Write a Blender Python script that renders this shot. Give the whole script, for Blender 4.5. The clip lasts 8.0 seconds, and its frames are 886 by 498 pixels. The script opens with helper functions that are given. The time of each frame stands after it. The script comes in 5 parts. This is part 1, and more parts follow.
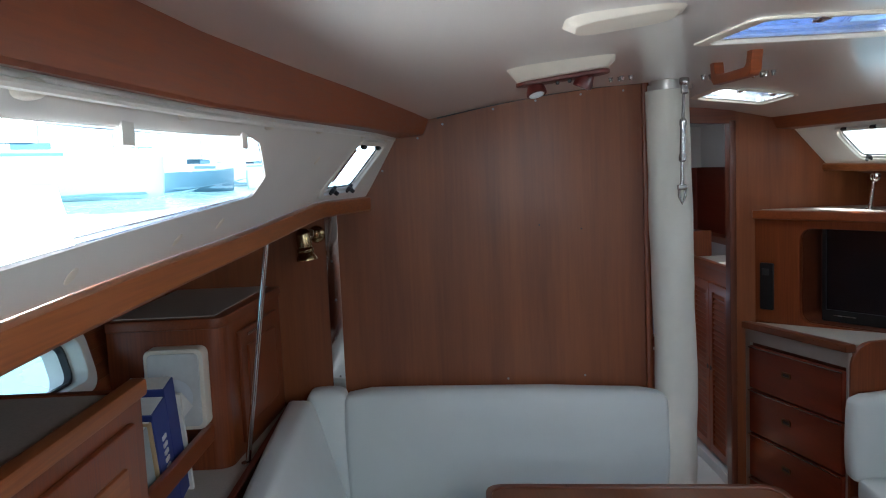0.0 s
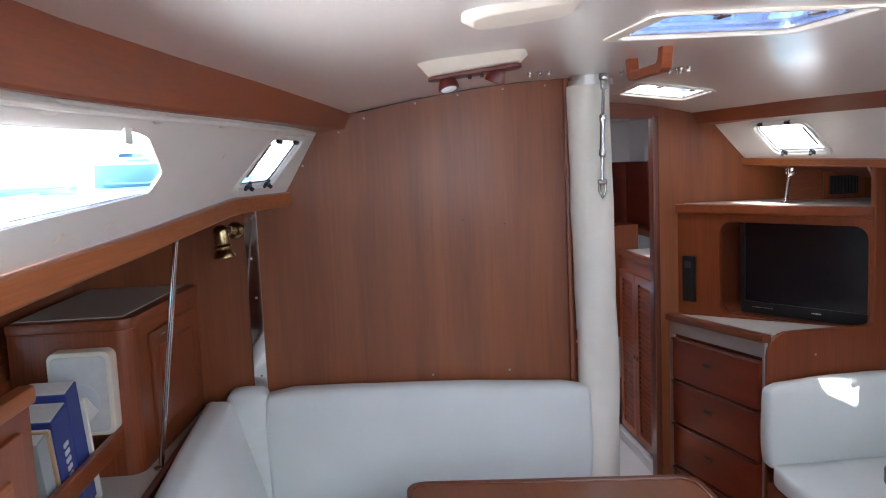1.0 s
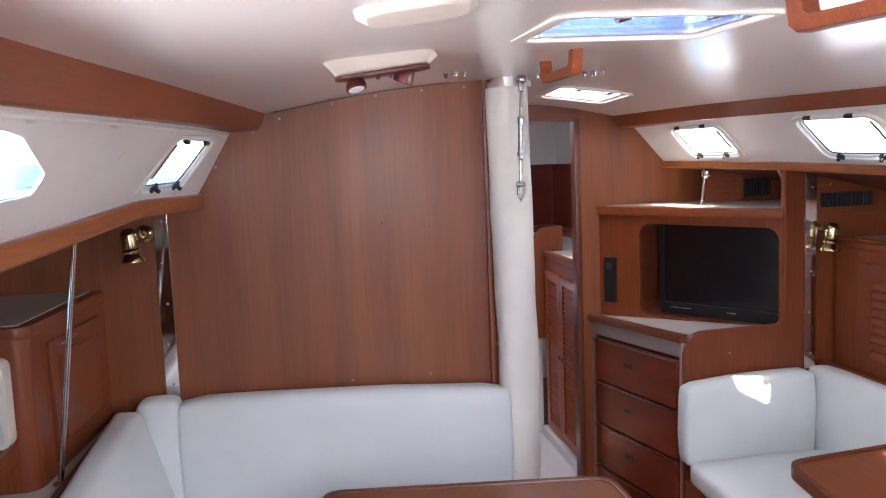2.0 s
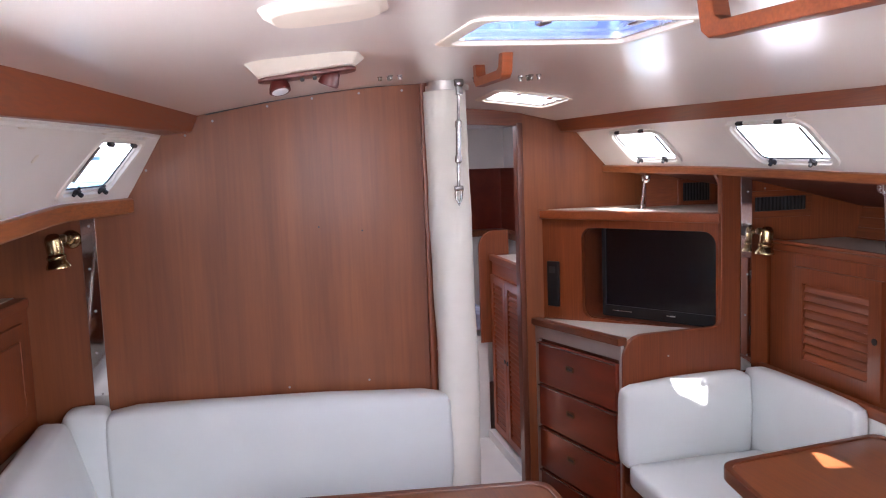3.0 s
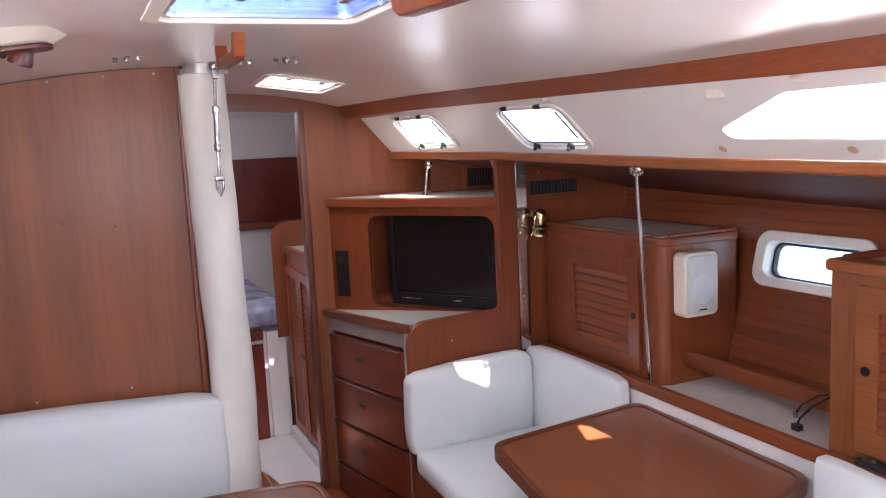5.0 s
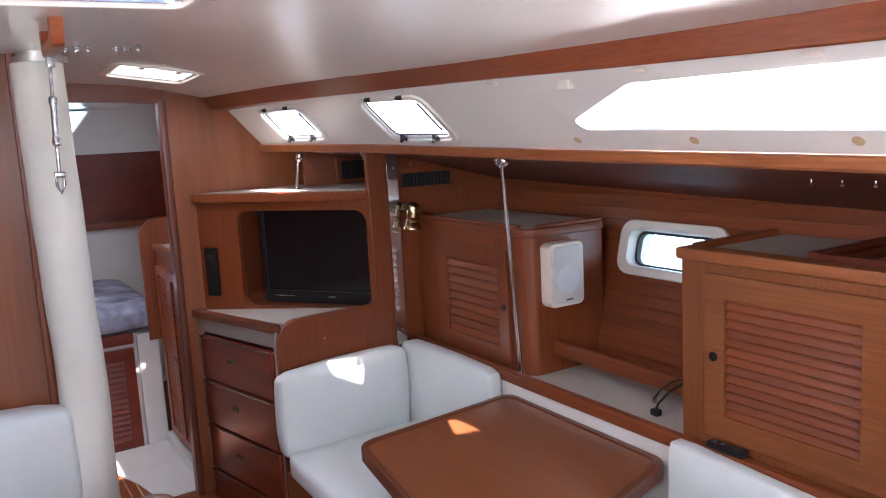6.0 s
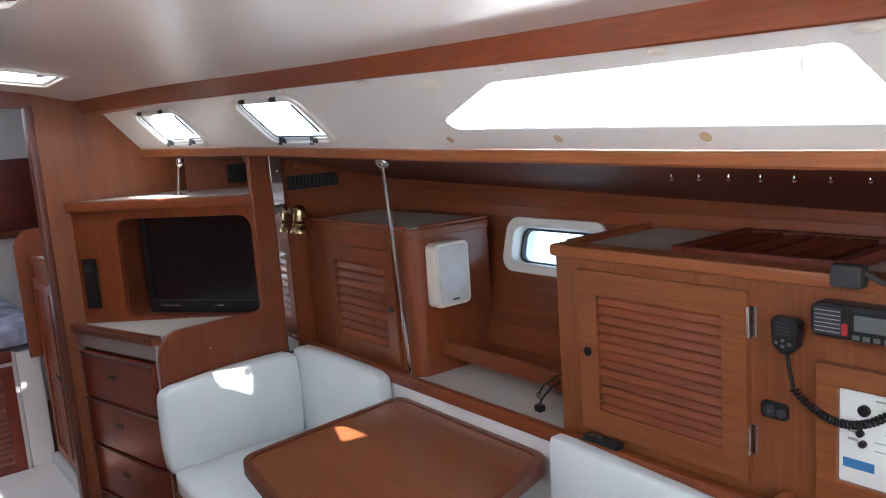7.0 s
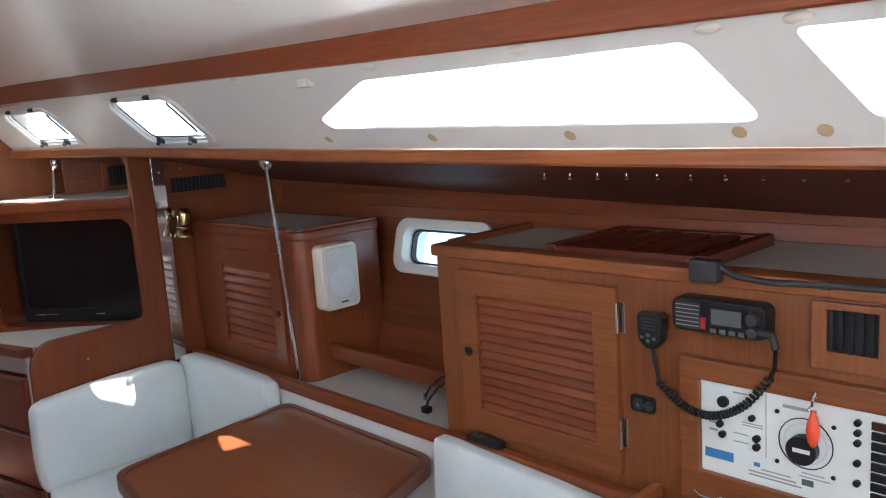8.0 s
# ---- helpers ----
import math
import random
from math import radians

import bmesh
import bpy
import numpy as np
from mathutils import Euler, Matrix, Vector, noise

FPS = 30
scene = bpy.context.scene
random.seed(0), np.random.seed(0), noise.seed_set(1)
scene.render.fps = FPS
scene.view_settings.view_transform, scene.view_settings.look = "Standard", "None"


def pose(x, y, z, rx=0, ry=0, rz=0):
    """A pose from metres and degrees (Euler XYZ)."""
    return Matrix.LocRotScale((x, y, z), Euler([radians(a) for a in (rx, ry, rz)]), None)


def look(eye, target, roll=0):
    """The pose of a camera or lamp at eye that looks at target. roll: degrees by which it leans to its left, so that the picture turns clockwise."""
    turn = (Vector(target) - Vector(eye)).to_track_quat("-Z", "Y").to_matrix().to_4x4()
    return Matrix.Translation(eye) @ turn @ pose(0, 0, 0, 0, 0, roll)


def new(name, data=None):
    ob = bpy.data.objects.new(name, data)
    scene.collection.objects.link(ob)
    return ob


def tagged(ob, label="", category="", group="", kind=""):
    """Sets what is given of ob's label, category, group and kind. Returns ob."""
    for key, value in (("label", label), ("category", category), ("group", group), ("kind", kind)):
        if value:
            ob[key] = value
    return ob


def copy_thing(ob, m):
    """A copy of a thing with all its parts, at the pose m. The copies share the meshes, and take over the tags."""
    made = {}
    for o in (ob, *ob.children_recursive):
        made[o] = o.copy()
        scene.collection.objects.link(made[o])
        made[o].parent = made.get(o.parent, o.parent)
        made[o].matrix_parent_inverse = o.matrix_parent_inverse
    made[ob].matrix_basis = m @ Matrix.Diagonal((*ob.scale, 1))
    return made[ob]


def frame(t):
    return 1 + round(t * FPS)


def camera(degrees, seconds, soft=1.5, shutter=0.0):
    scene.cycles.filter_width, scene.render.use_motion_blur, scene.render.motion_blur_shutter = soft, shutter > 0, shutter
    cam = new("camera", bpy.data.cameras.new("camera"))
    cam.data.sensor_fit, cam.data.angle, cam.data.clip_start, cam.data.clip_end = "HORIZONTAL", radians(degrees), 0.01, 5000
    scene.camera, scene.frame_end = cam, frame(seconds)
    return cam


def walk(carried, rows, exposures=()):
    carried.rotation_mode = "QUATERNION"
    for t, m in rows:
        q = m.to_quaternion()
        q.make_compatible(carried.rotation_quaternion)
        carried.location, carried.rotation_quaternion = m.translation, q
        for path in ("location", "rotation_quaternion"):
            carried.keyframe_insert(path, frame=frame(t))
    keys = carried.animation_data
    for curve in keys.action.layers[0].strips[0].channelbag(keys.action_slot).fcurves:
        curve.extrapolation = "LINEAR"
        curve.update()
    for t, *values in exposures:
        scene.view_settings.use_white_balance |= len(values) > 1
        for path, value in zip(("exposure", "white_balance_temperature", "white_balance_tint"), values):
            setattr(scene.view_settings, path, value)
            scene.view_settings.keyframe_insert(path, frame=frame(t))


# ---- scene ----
cam = camera(58.6, 8.0, soft=1.1)
PATH = [
    (0, (0.093, -0.231, 1.624), (0.1, 1.759, 1.429), -2.5),
    (0.5, (0.125, -0.221, 1.628), (0.205, 1.767, 1.422), -2.6),
    (1, (0.159, -0.206, 1.625), (0.313, 1.776, 1.408), -2.5),
    (1.5, (0.193, -0.191, 1.624), (0.436, 1.781, 1.403), -2.5),
    (3, (0.292, -0.17, 1.622), (0.712, 1.774, 1.407), -2.1),
    (3.5, (0.341, -0.166, 1.621), (0.839, 1.758, 1.399), -2.5),
    (4, (0.389, -0.163, 1.617), (1.016, 1.721, 1.38), -2.4),
    (4.5, (0.443, -0.156, 1.613), (1.162, 1.694, 1.366), -2.7),
    (6, (0.638, -0.162, 1.605), (1.674, 1.523, 1.309), -3.1),
    (6.5, (0.697, -0.179, 1.605), (1.815, 1.451, 1.299), -3.8),
    (7, (0.747, -0.2, 1.606), (1.953, 1.364, 1.292), -4.1),
    (7.5, (0.789, -0.222, 1.598), (2.079, 1.274, 1.283), -3.8),
    (8, (0.831, -0.243, 1.59), (2.198, 1.181, 1.269), -3.9),
]
EXPO = [(0.0, 1.33, 5750, 2), (0.5, 1.85, 5870, 6), (1.0, 2.17, 5950, 11), (1.5, 2.42, 6030, 15), (3.0, 2.57, 6220, 22), (4.6, 2.55, 6270, 23), (6.5, 2.31, 5960, 13), (8.0, 2.11, 5840, 6)]
walk(cam, [(t, look(eye, target, roll)) for t, eye, target, roll in PATH], EXPO)

# ---- world and lights ----
world = bpy.data.worlds.new("world")
scene.world = world
world.use_nodes = True
wn = world.node_tree.nodes
sky = wn.new("ShaderNodeTexSky")
sky.sky_type, sky.sun_disc = "NISHITA", False
sky.air_density, sky.dust_density, sky.ozone_density = 1.0, 1.6, 0.6
sky.sun_elevation, sky.sun_rotation = radians(60.6), radians(164)
wn["Background"].inputs["Strength"].default_value = 0.12
world.node_tree.links.new(sky.outputs[0], wn["Background"].inputs["Color"])


def lamp(name, kind, m, energy, color=(1, 1, 1), size=None, angle=None):
    d = bpy.data.lights.new(name, kind)
    d.energy, d.color = energy, color
    if size:
        d.shape, d.size, d.size_y = "RECTANGLE", size[0], size[1]
    if angle:
        d.angle = radians(angle)
    ob = new(name, d)
    ob.matrix_world = m
    return ob


lamp("sun", "SUN", look((0, 0, 10), (-0.14 * 10, 0.545 * 10, 0)), 5, (1, 0.96, 0.9), angle=0.6)
# area lamps for daylight in the openings: companionway, deck hatches, long side windows, forward hatch
lamp("companionway_daylight", "AREA", look((0.88, -1.9, 1.75), (0.9, 2.0, 1.6)), 5.8, (1, 0.98, 0.97), (0.8, 1.2))
lamp("hatch_daylight", "AREA", look((0.86, 1.25, 1.93), (0.86, 1.25, 0)), 1.7, (0.95, 0.97, 1), (0.36, 0.36))
# added fill lamp behind the camera, at a headliner hole that is never seen
lamp("aft_fill_light", "AREA", look((0.86, -0.75, 1.86), (0.86, -0.4, 0)), 4, (0.98, 0.98, 1), (0.5, 0.5))
lamp("window_daylight", "AREA", look((2.18, 0.75, 1.59), (0.9, 0.8, 1.83)), 2.8, (1, 0.98, 0.97), (1.1, 0.12))
lamp("port_window_daylight", "AREA", look((-0.42, 0.35, 1.57), (0.8, 0.5, 1.84)), 5.2, (1, 0.98, 0.97), (1.4, 0.12))
lamp("small_hatch_daylight", "AREA", look((1.32, 2.93, 1.91), (1.45, 2.75, 0)), 0.4, (1, 0.98, 0.97), (0.24, 0.26))
lamp("forward_hatch_daylight", "AREA", look((1.15, 3.75, 1.84), (1.35, 3.85, 0.3)), 0.9, (1, 0.98, 0.96), (0.5, 0.5))


# ---- materials ----
def mat(name, color, rough=0.5, metal=0.0, coat=0.0, var=0.06, scale=14.0, bump=0.0, bscale=60.0, spec=0.5):
    m = bpy.data.materials.new(name)
    m.use_nodes = True
    nt = m.node_tree
    b = nt.nodes["Principled BSDF"]
    b.inputs["Roughness"].default_value, b.inputs["Metallic"].default_value = rough, metal
    b.inputs["Coat Weight"].default_value = coat
    b.inputs["Coat Roughness"].default_value = 0.12
    b.inputs["Specular IOR Level"].default_value = spec
    tc = nt.nodes.new("ShaderNodeTexCoord")
    n1 = nt.nodes.new("ShaderNodeTexNoise")
    n1.inputs["Scale"].default_value, n1.inputs["Detail"].default_value = scale, 6
    ramp = nt.nodes.new("ShaderNodeValToRGB")
    ramp.color_ramp.elements[0].position, ramp.color_ramp.elements[1].position = 0.3, 0.7
    ramp.color_ramp.elements[0].color = (*[max(0, c * (1 - var)) for c in color], 1)
    ramp.color_ramp.elements[1].color = (*[min(1, c * (1 + var)) for c in color], 1)
    nt.links.new(tc.outputs["Object"], n1.inputs["Vector"])
    nt.links.new(n1.outputs["Fac"], ramp.inputs["Fac"])
    nt.links.new(ramp.outputs["Color"], b.inputs["Base Color"])
    n2 = nt.nodes.new("ShaderNodeTexNoise")
    n2.inputs["Scale"].default_value, n2.inputs["Detail"].default_value = bscale, 4
    nt.links.new(tc.outputs["Object"], n2.inputs["Vector"])
    mr = nt.nodes.new("ShaderNodeMapRange")
    mr.inputs["To Min"].default_value, mr.inputs["To Max"].default_value = max(0.02, rough - 0.06), min(1, rough + 0.08)
    nt.links.new(n1.outputs["Fac"], mr.inputs["Value"])
    nt.links.new(mr.outputs["Result"], b.inputs["Roughness"])
    if bump:
        bp = nt.nodes.new("ShaderNodeBump")
        bp.inputs["Strength"].default_value, bp.inputs["Distance"].default_value = bump, 0.002
        nt.links.new(n2.outputs["Fac"], bp.inputs["Height"])
        nt.links.new(bp.outputs["Normal"], b.inputs["Normal"])
    return m


def wood(name, dark, light, axis, rough=0.36, coat=0.14, fine=1.0, bands=0.35):
    """Varnished teak with its grain along the given axis."""
    m = bpy.data.materials.new(name)
    m.use_nodes = True
    nt, L = m.node_tree, m.node_tree.links.new
    b = nt.nodes["Principled BSDF"]
    b.inputs["Coat Weight"].default_value, b.inputs["Coat Roughness"].default_value = coat, 0.15
    tc = nt.nodes.new("ShaderNodeTexCoord")
    info = nt.nodes.new("ShaderNodeObjectInfo")
    add = nt.nodes.new("ShaderNodeVectorMath")
    add.operation = "ADD"
    mul = nt.nodes.new("ShaderNodeMath")
    mul.operation, mul.inputs[1].default_value = "MULTIPLY", 7.0
    L(info.outputs["Random"], mul.inputs[0])
    L(tc.outputs["Object"], add.inputs[0])
    L(mul.outputs[0], add.inputs[1])

    def stretched(k, s):
        mp = nt.nodes.new("ShaderNodeMapping")
        mp.inputs["Scale"].default_value = [k if a == axis else s for a in "xyz"]
        L(add.outputs[0], mp.inputs["Vector"])
        return mp

    wide, thin = nt.nodes.new("ShaderNodeTexNoise"), nt.nodes.new("ShaderNodeTexNoise")
    wide.inputs["Scale"].default_value, wide.inputs["Detail"].default_value, wide.inputs["Distortion"].default_value = 1, 5, 0.6
    thin.inputs["Scale"].default_value, thin.inputs["Detail"].default_value = 1, 8
    L(stretched(0.7, 11 * fine).outputs[0], wide.inputs["Vector"])
    L(stretched(4, 170 * fine).outputs[0], thin.inputs["Vector"])
    mix = nt.nodes.new("ShaderNodeMix")
    mix.data_type = "FLOAT"
    mix.inputs[0].default_value = bands
    L(thin.outputs["Fac"], mix.inputs[2])
    L(wide.outputs["Fac"], mix.inputs[3])
    ramp = nt.nodes.new("ShaderNodeValToRGB")
    e = ramp.color_ramp.elements
    e[0].position, e[1].position = 0.34, 0.66
    e[0].color, e[1].color = (*dark, 1), (*light, 1)
    L(mix.outputs[0], ramp.inputs["Fac"])
    hs = nt.nodes.new("ShaderNodeHueSaturation")
    mr0 = nt.nodes.new("ShaderNodeMapRange")
    mr0.inputs["To Min"].default_value, mr0.inputs["To Max"].default_value = 0.9, 1.12
    L(info.outputs["Random"], mr0.inputs["Value"])
    L(mr0.outputs[0], hs.inputs["Value"])
    L(ramp.outputs["Color"], hs.inputs["Color"])
    L(hs.outputs["Color"], b.inputs["Base Color"])
    mr = nt.nodes.new("ShaderNodeMapRange")
    mr.inputs["To Min"].default_value, mr.inputs["To Max"].default_value = rough - 0.06, rough + 0.12
    L(thin.outputs["Fac"], mr.inputs["Value"])
    L(mr.outputs[0], b.inputs["Roughness"])
    bp = nt.nodes.new("ShaderNodeBump")
    bp.inputs["Strength"].default_value, bp.inputs["Distance"].default_value = 0.12, 0.001
    L(thin.outputs["Fac"], bp.inputs["Height"])
    L(bp.outputs["Normal"], b.inputs["Normal"])
    return m


def glass(name, tint=(1, 1, 1), rough=0.0):
    m = bpy.data.materials.new(name)
    m.use_nodes = True
    b = m.node_tree.nodes["Principled BSDF"]
    b.inputs["Base Color"].default_value = (*tint, 1)
    b.inputs["Transmission Weight"].default_value, b.inputs["Roughness"].default_value, b.inputs["IOR"].default_value = 1, rough, 1.05
    return m


def glow(name, color, strength):
    m = bpy.data.materials.new(name)
    m.use_nodes = True
    b = m.node_tree.nodes["Principled BSDF"]
    b.inputs["Base Color"].default_value = (*color, 1)
    b.inputs["Emission Color"].default_value, b.inputs["Emission Strength"].default_value = (*color, 1), strength
    return m


DK, LT = (0.148, 0.032, 0.0085), (0.232, 0.057, 0.015)
teak_v = wood("teak_vertical", DK, LT, "z")
teak_x = wood("teak_athwart", DK, LT, "x")
teak_y = wood("teak_fore_aft", DK, LT, "y")
honey_v = wood("teak_honey_vertical", (0.16, 0.045, 0.012), (0.24, 0.078, 0.021), "z", fine=0.7)
honey_y = wood("teak_honey", (0.16, 0.045, 0.012), (0.245, 0.08, 0.022), "y")
golden = wood("teak_trim_golden", (0.19, 0.053, 0.014), (0.33, 0.106, 0.031), "y")
dark_x = wood("mahogany_dark", (0.12, 0.013, 0.004), (0.18, 0.022, 0.006), "y", 0.36, 0.15, 1.0, 0.75)
# dark upright wood; also puts shade into recess linings and louvre backs
dark_v = wood("dark_wood_and_recess_shade", (0.09, 0.02, 0.008), (0.16, 0.04, 0.015), "z", 0.34, 0.12)
drawer_wood = wood("mahogany_drawer", (0.12, 0.013, 0.0035), (0.20, 0.025, 0.006), "y", 0.3, 0.12, 1.0, 0.75)
# redder teak for the hanging locker, lightened for the daylight on its doors
teak_sunlit = wood("teak_locker_sunlit", (0.22, 0.045, 0.012), (0.33, 0.075, 0.02), "y")
table_y = wood("table_teak", (0.15, 0.046, 0.016), (0.225, 0.075, 0.027), "y", 0.3, 0.3)
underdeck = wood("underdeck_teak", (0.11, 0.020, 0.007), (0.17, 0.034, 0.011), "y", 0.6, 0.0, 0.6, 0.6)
grate_wood = wood("grate_mahogany", (0.075, 0.012, 0.005), (0.13, 0.022, 0.008), "x", 0.32, 0.15)
table_edge = wood("table_edge_teak", (0.115, 0.029, 0.010), (0.155, 0.041, 0.014), "y", 0.28, 0.25)
grey_v = wood("bulkhead_veneer", (0.17, 0.043, 0.011), (0.272, 0.08, 0.021), "z", 0.42, 0.08, 0.6, 0.68)
gelcoat = mat("gelcoat_white", (0.82, 0.785, 0.735), 0.28, coat=0.5, var=0.0, scale=3)
for socket in ("Base Color", "Roughness"):
    g_in = gelcoat.node_tree.nodes["Principled BSDF"].inputs[socket]
    gelcoat.node_tree.links.remove(g_in.links[0])
gelcoat.node_tree.nodes["Principled BSDF"].inputs["Base Color"].default_value = (0.82, 0.785, 0.735, 1)
gelcoat.node_tree.nodes["Principled BSDF"].inputs["Roughness"].default_value = 0.28
liner = mat("side_liner_white", (0.76, 0.73, 0.68), 0.4, coat=0.1, var=0.025, scale=5, bump=0.03, bscale=40)
white_plastic = mat("white_plastic", (0.78, 0.76, 0.7), 0.35, var=0.03)
cream = mat("cream_plastic", (0.74, 0.68, 0.58), 0.4, var=0.04)
vinyl = mat("cushion_vinyl", (0.655, 0.695, 0.685), 0.5, var=0.03, scale=5, bump=0.12, bscale=240)
canvas = mat("mast_cover_cloth", (0.70, 0.68, 0.61), 0.75, var=0.05, scale=9, bump=0.3, bscale=14)
formica = mat("speckled_laminate", (0.50, 0.47, 0.42), 0.45, var=0.09, scale=160, bump=0.05, bscale=200)
chrome = mat("polished_steel", (0.75, 0.75, 0.74), 0.12, 1.0, var=0.03)
steel = mat("brushed_steel", (0.6, 0.6, 0.6), 0.25, 1.0, var=0.05)
mirror = mat("mirror_strip", (0.8, 0.8, 0.79), 0.03, 1.0, var=0.02, scale=4)
bronze = mat("dark_bronze", (0.14, 0.08, 0.04), 0.35, 0.8, var=0.1)
dull_steel = mat("dull_steel", (0.30, 0.29, 0.28), 0.22, 1.0, var=0.15, scale=40)
brass = mat("brass", (0.42, 0.31, 0.16), 0.2, 1.0, var=0.08)
black = mat("black_plastic", (0.012, 0.012, 0.013), 0.4, var=0.2, spec=0.35)
screen_m = mat("screen_black", (0.006, 0.006, 0.008), 0.2, var=0.1, spec=0.6)
rubber = mat("rubber_dark", (0.03, 0.03, 0.032), 0.6, var=0.2)
lampwood = mat("lamp_dark_red", (0.062, 0.009, 0.007), 0.35, coat=0.08, var=0.2)
panel_white = mat("instrument_panel_white", (0.72, 0.74, 0.7), 0.3, var=0.02)
blue_book = mat("book_cloth_blue", (0.03, 0.05, 0.22), 0.5, var=0.1)
paper = mat("paper", (0.75, 0.73, 0.68), 0.7, var=0.05, scale=60)
tan = mat("tan_card", (0.5, 0.36, 0.2), 0.7, var=0.08)
red = mat("red_plastic", (0.32, 0.02, 0.02), 0.4, var=0.08)
blue_label = mat("blue_label", (0.05, 0.2, 0.42), 0.4, var=0.05)
grey_ink = mat("grey_ink", (0.3, 0.3, 0.3), 0.6, var=0.05)
lcd = mat("lcd_grey", (0.12, 0.13, 0.125), 0.2, var=0.03)
float_orange = mat("orange_float", (0.85, 0.09, 0.03), 0.5, var=0.06)
lcd_pale = mat("grille_shade", (0.62, 0.65, 0.68), 0.5, var=0.04)
grille_grey = mat("grille_grey", (0.58, 0.585, 0.57), 0.6, var=0.06, scale=30, bump=0.25, bscale=500)
clear = glass("window_glass")
hatch_acrylic = glass("blue_hatch_acrylic", (0.055, 0.09, 0.21))
# water, teal and blue hull colours are paled to stand in for haze and glare
bright_water = mat("harbour_water", (0.16, 0.31, 0.35), 0.25, var=0.25, scale=0.6)
boat_white = mat("boat_gelcoat", (0.8, 0.82, 0.82), 0.35, var=0.02)
boat_teal_hazed = mat("boat_teal_hazed", (0.56, 0.72, 0.72), 0.35, var=0.04)
canvas_navy = mat("canvas_navy", (0.04, 0.12, 0.25), 0.7, var=0.08)
boat_navy_hazed = mat("boat_blue_hazed", (0.14, 0.27, 0.36), 0.35, var=0.05)
grey_trim = mat("grey_aluminium", (0.5, 0.48, 0.45), 0.35, 0.6, var=0.05)
ply_white = mat("painted_white", (0.72, 0.70, 0.66), 0.45, var=0.03, scale=6)


# ---- building helpers ----
AT = {}


def thing(name, at, label, category, group="", kind=""):
    e = new(name)
    e.empty_display_size = 0.05
    e.location = at
    AT[e.name] = Vector(at)
    return tagged(e, label, category, group, kind)


def weighted_normals(me):
    """Smooth shading in which large faces stay flat and only bevels and curves turn."""
    me.shade_smooth()
    polys, loops = me.polygons, me.loops
    at = [[] for _ in me.vertices]
    for p in polys:
        for v in p.vertices:
            at[v].append(p.index)
    nor = [p.normal.copy() for p in polys]
    area = [max(p.area, 1e-9) for p in polys]
    out = [None] * len(loops)
    for p in polys:
        n0 = nor[p.index]
        for li in p.loop_indices:
            s = Vector()
            for q in at[loops[li].vertex_index]:
                if n0.dot(nor[q]) > 0.72:
                    s += nor[q] * area[q]
            out[li] = s.normalized() if s.length > 0 else n0
    me.normals_split_custom_set(out)


def finish(bm, name, material, origin, smooth=True):
    bmesh.ops.recalc_face_normals(bm, faces=bm.faces)
    bmesh.ops.translate(bm, verts=bm.verts, vec=-Vector(origin))
    me = bpy.data.meshes.new(name)
    bm.to_mesh(me)
    bm.free()
    me.materials.append(material)
    if smooth:
        weighted_normals(me)
    return new(name, me)


def part(name, bm, material, parent, label="", smooth=True):
    """One mesh, given in world coordinates, under a thing or a part."""
    ob = finish(bm, name, material, AT[parent.name], smooth)
    ob.parent = parent
    AT[ob.name] = AT[parent.name]
    if label:
        ob["label"] = label
    return ob


def single(name, bm, material, label, category, kind="", group="", at=None):
    """A thing of one mesh."""
    if at is None:
        at = Vector((sum(v.co.x for v in bm.verts), sum(v.co.y for v in bm.verts), 0)) / len(bm.verts)
        at.z = min(v.co.z for v in bm.verts)
    ob = finish(bm, name, material, at)
    ob.location = at
    AT[ob.name] = Vector(at)
    return tagged(ob, label, category, group, kind)


def bevelled(bm, r, seg=2):
    if r:
        bmesh.ops.bevel(bm, geom=list(bm.edges), offset=r, segments=seg, profile=0.5, affect="EDGES")
    return bm


def box(x0, x1, y0, y1, z0, z1, r=0.003, seg=2, m=None):
    bm = bmesh.new()
    bmesh.ops.create_cube(bm, size=1)
    for v in bm.verts:
        v.co = Vector(((x0 + x1) / 2 + v.co.x * (x1 - x0), (y0 + y1) / 2 + v.co.y * (y1 - y0), (z0 + z1) / 2 + v.co.z * (z1 - z0)))
    bevelled(bm, r, seg)
    if m is not None:
        bmesh.ops.transform(bm, matrix=m, verts=bm.verts)
    return bm


def prism(poly, h0, h1, m=None, r=0.0, seg=2):
    """A polygon in local x, z pushed along local y from h0 to h1."""
    bm = bmesh.new()
    a = [bm.verts.new((x, h0, z)) for x, z in poly]
    b = [bm.verts.new((x, h1, z)) for x, z in poly]
    n = len(poly)
    bm.faces.new(a)
    bm.faces.new(b[::-1])
    for i in range(n):
        bm.faces.new((a[i], b[i], b[(i + 1) % n], a[(i + 1) % n]))
    if r:
        bmesh.ops.recalc_face_normals(bm, faces=bm.faces)
        rim = [e for e in bm.edges if any(len(f.verts) == n for f in e.link_faces)]
        bmesh.ops.bevel(bm, geom=rim, offset=r, segments=seg, profile=0.5, affect="EDGES")
    if m is not None:
        bmesh.ops.transform(bm, matrix=m, verts=bm.verts)
    return bm


def flat(poly, z0, z1, r=0.0, seg=2):
    """A polygon in world x, y between two heights."""
    return prism([(x, y) for x, y in poly], -z0, -z1, Matrix(((1, 0, 0, 0), (0, 0, 1, 0), (0, -1, 0, 0), (0, 0, 0, 1))), r, seg)


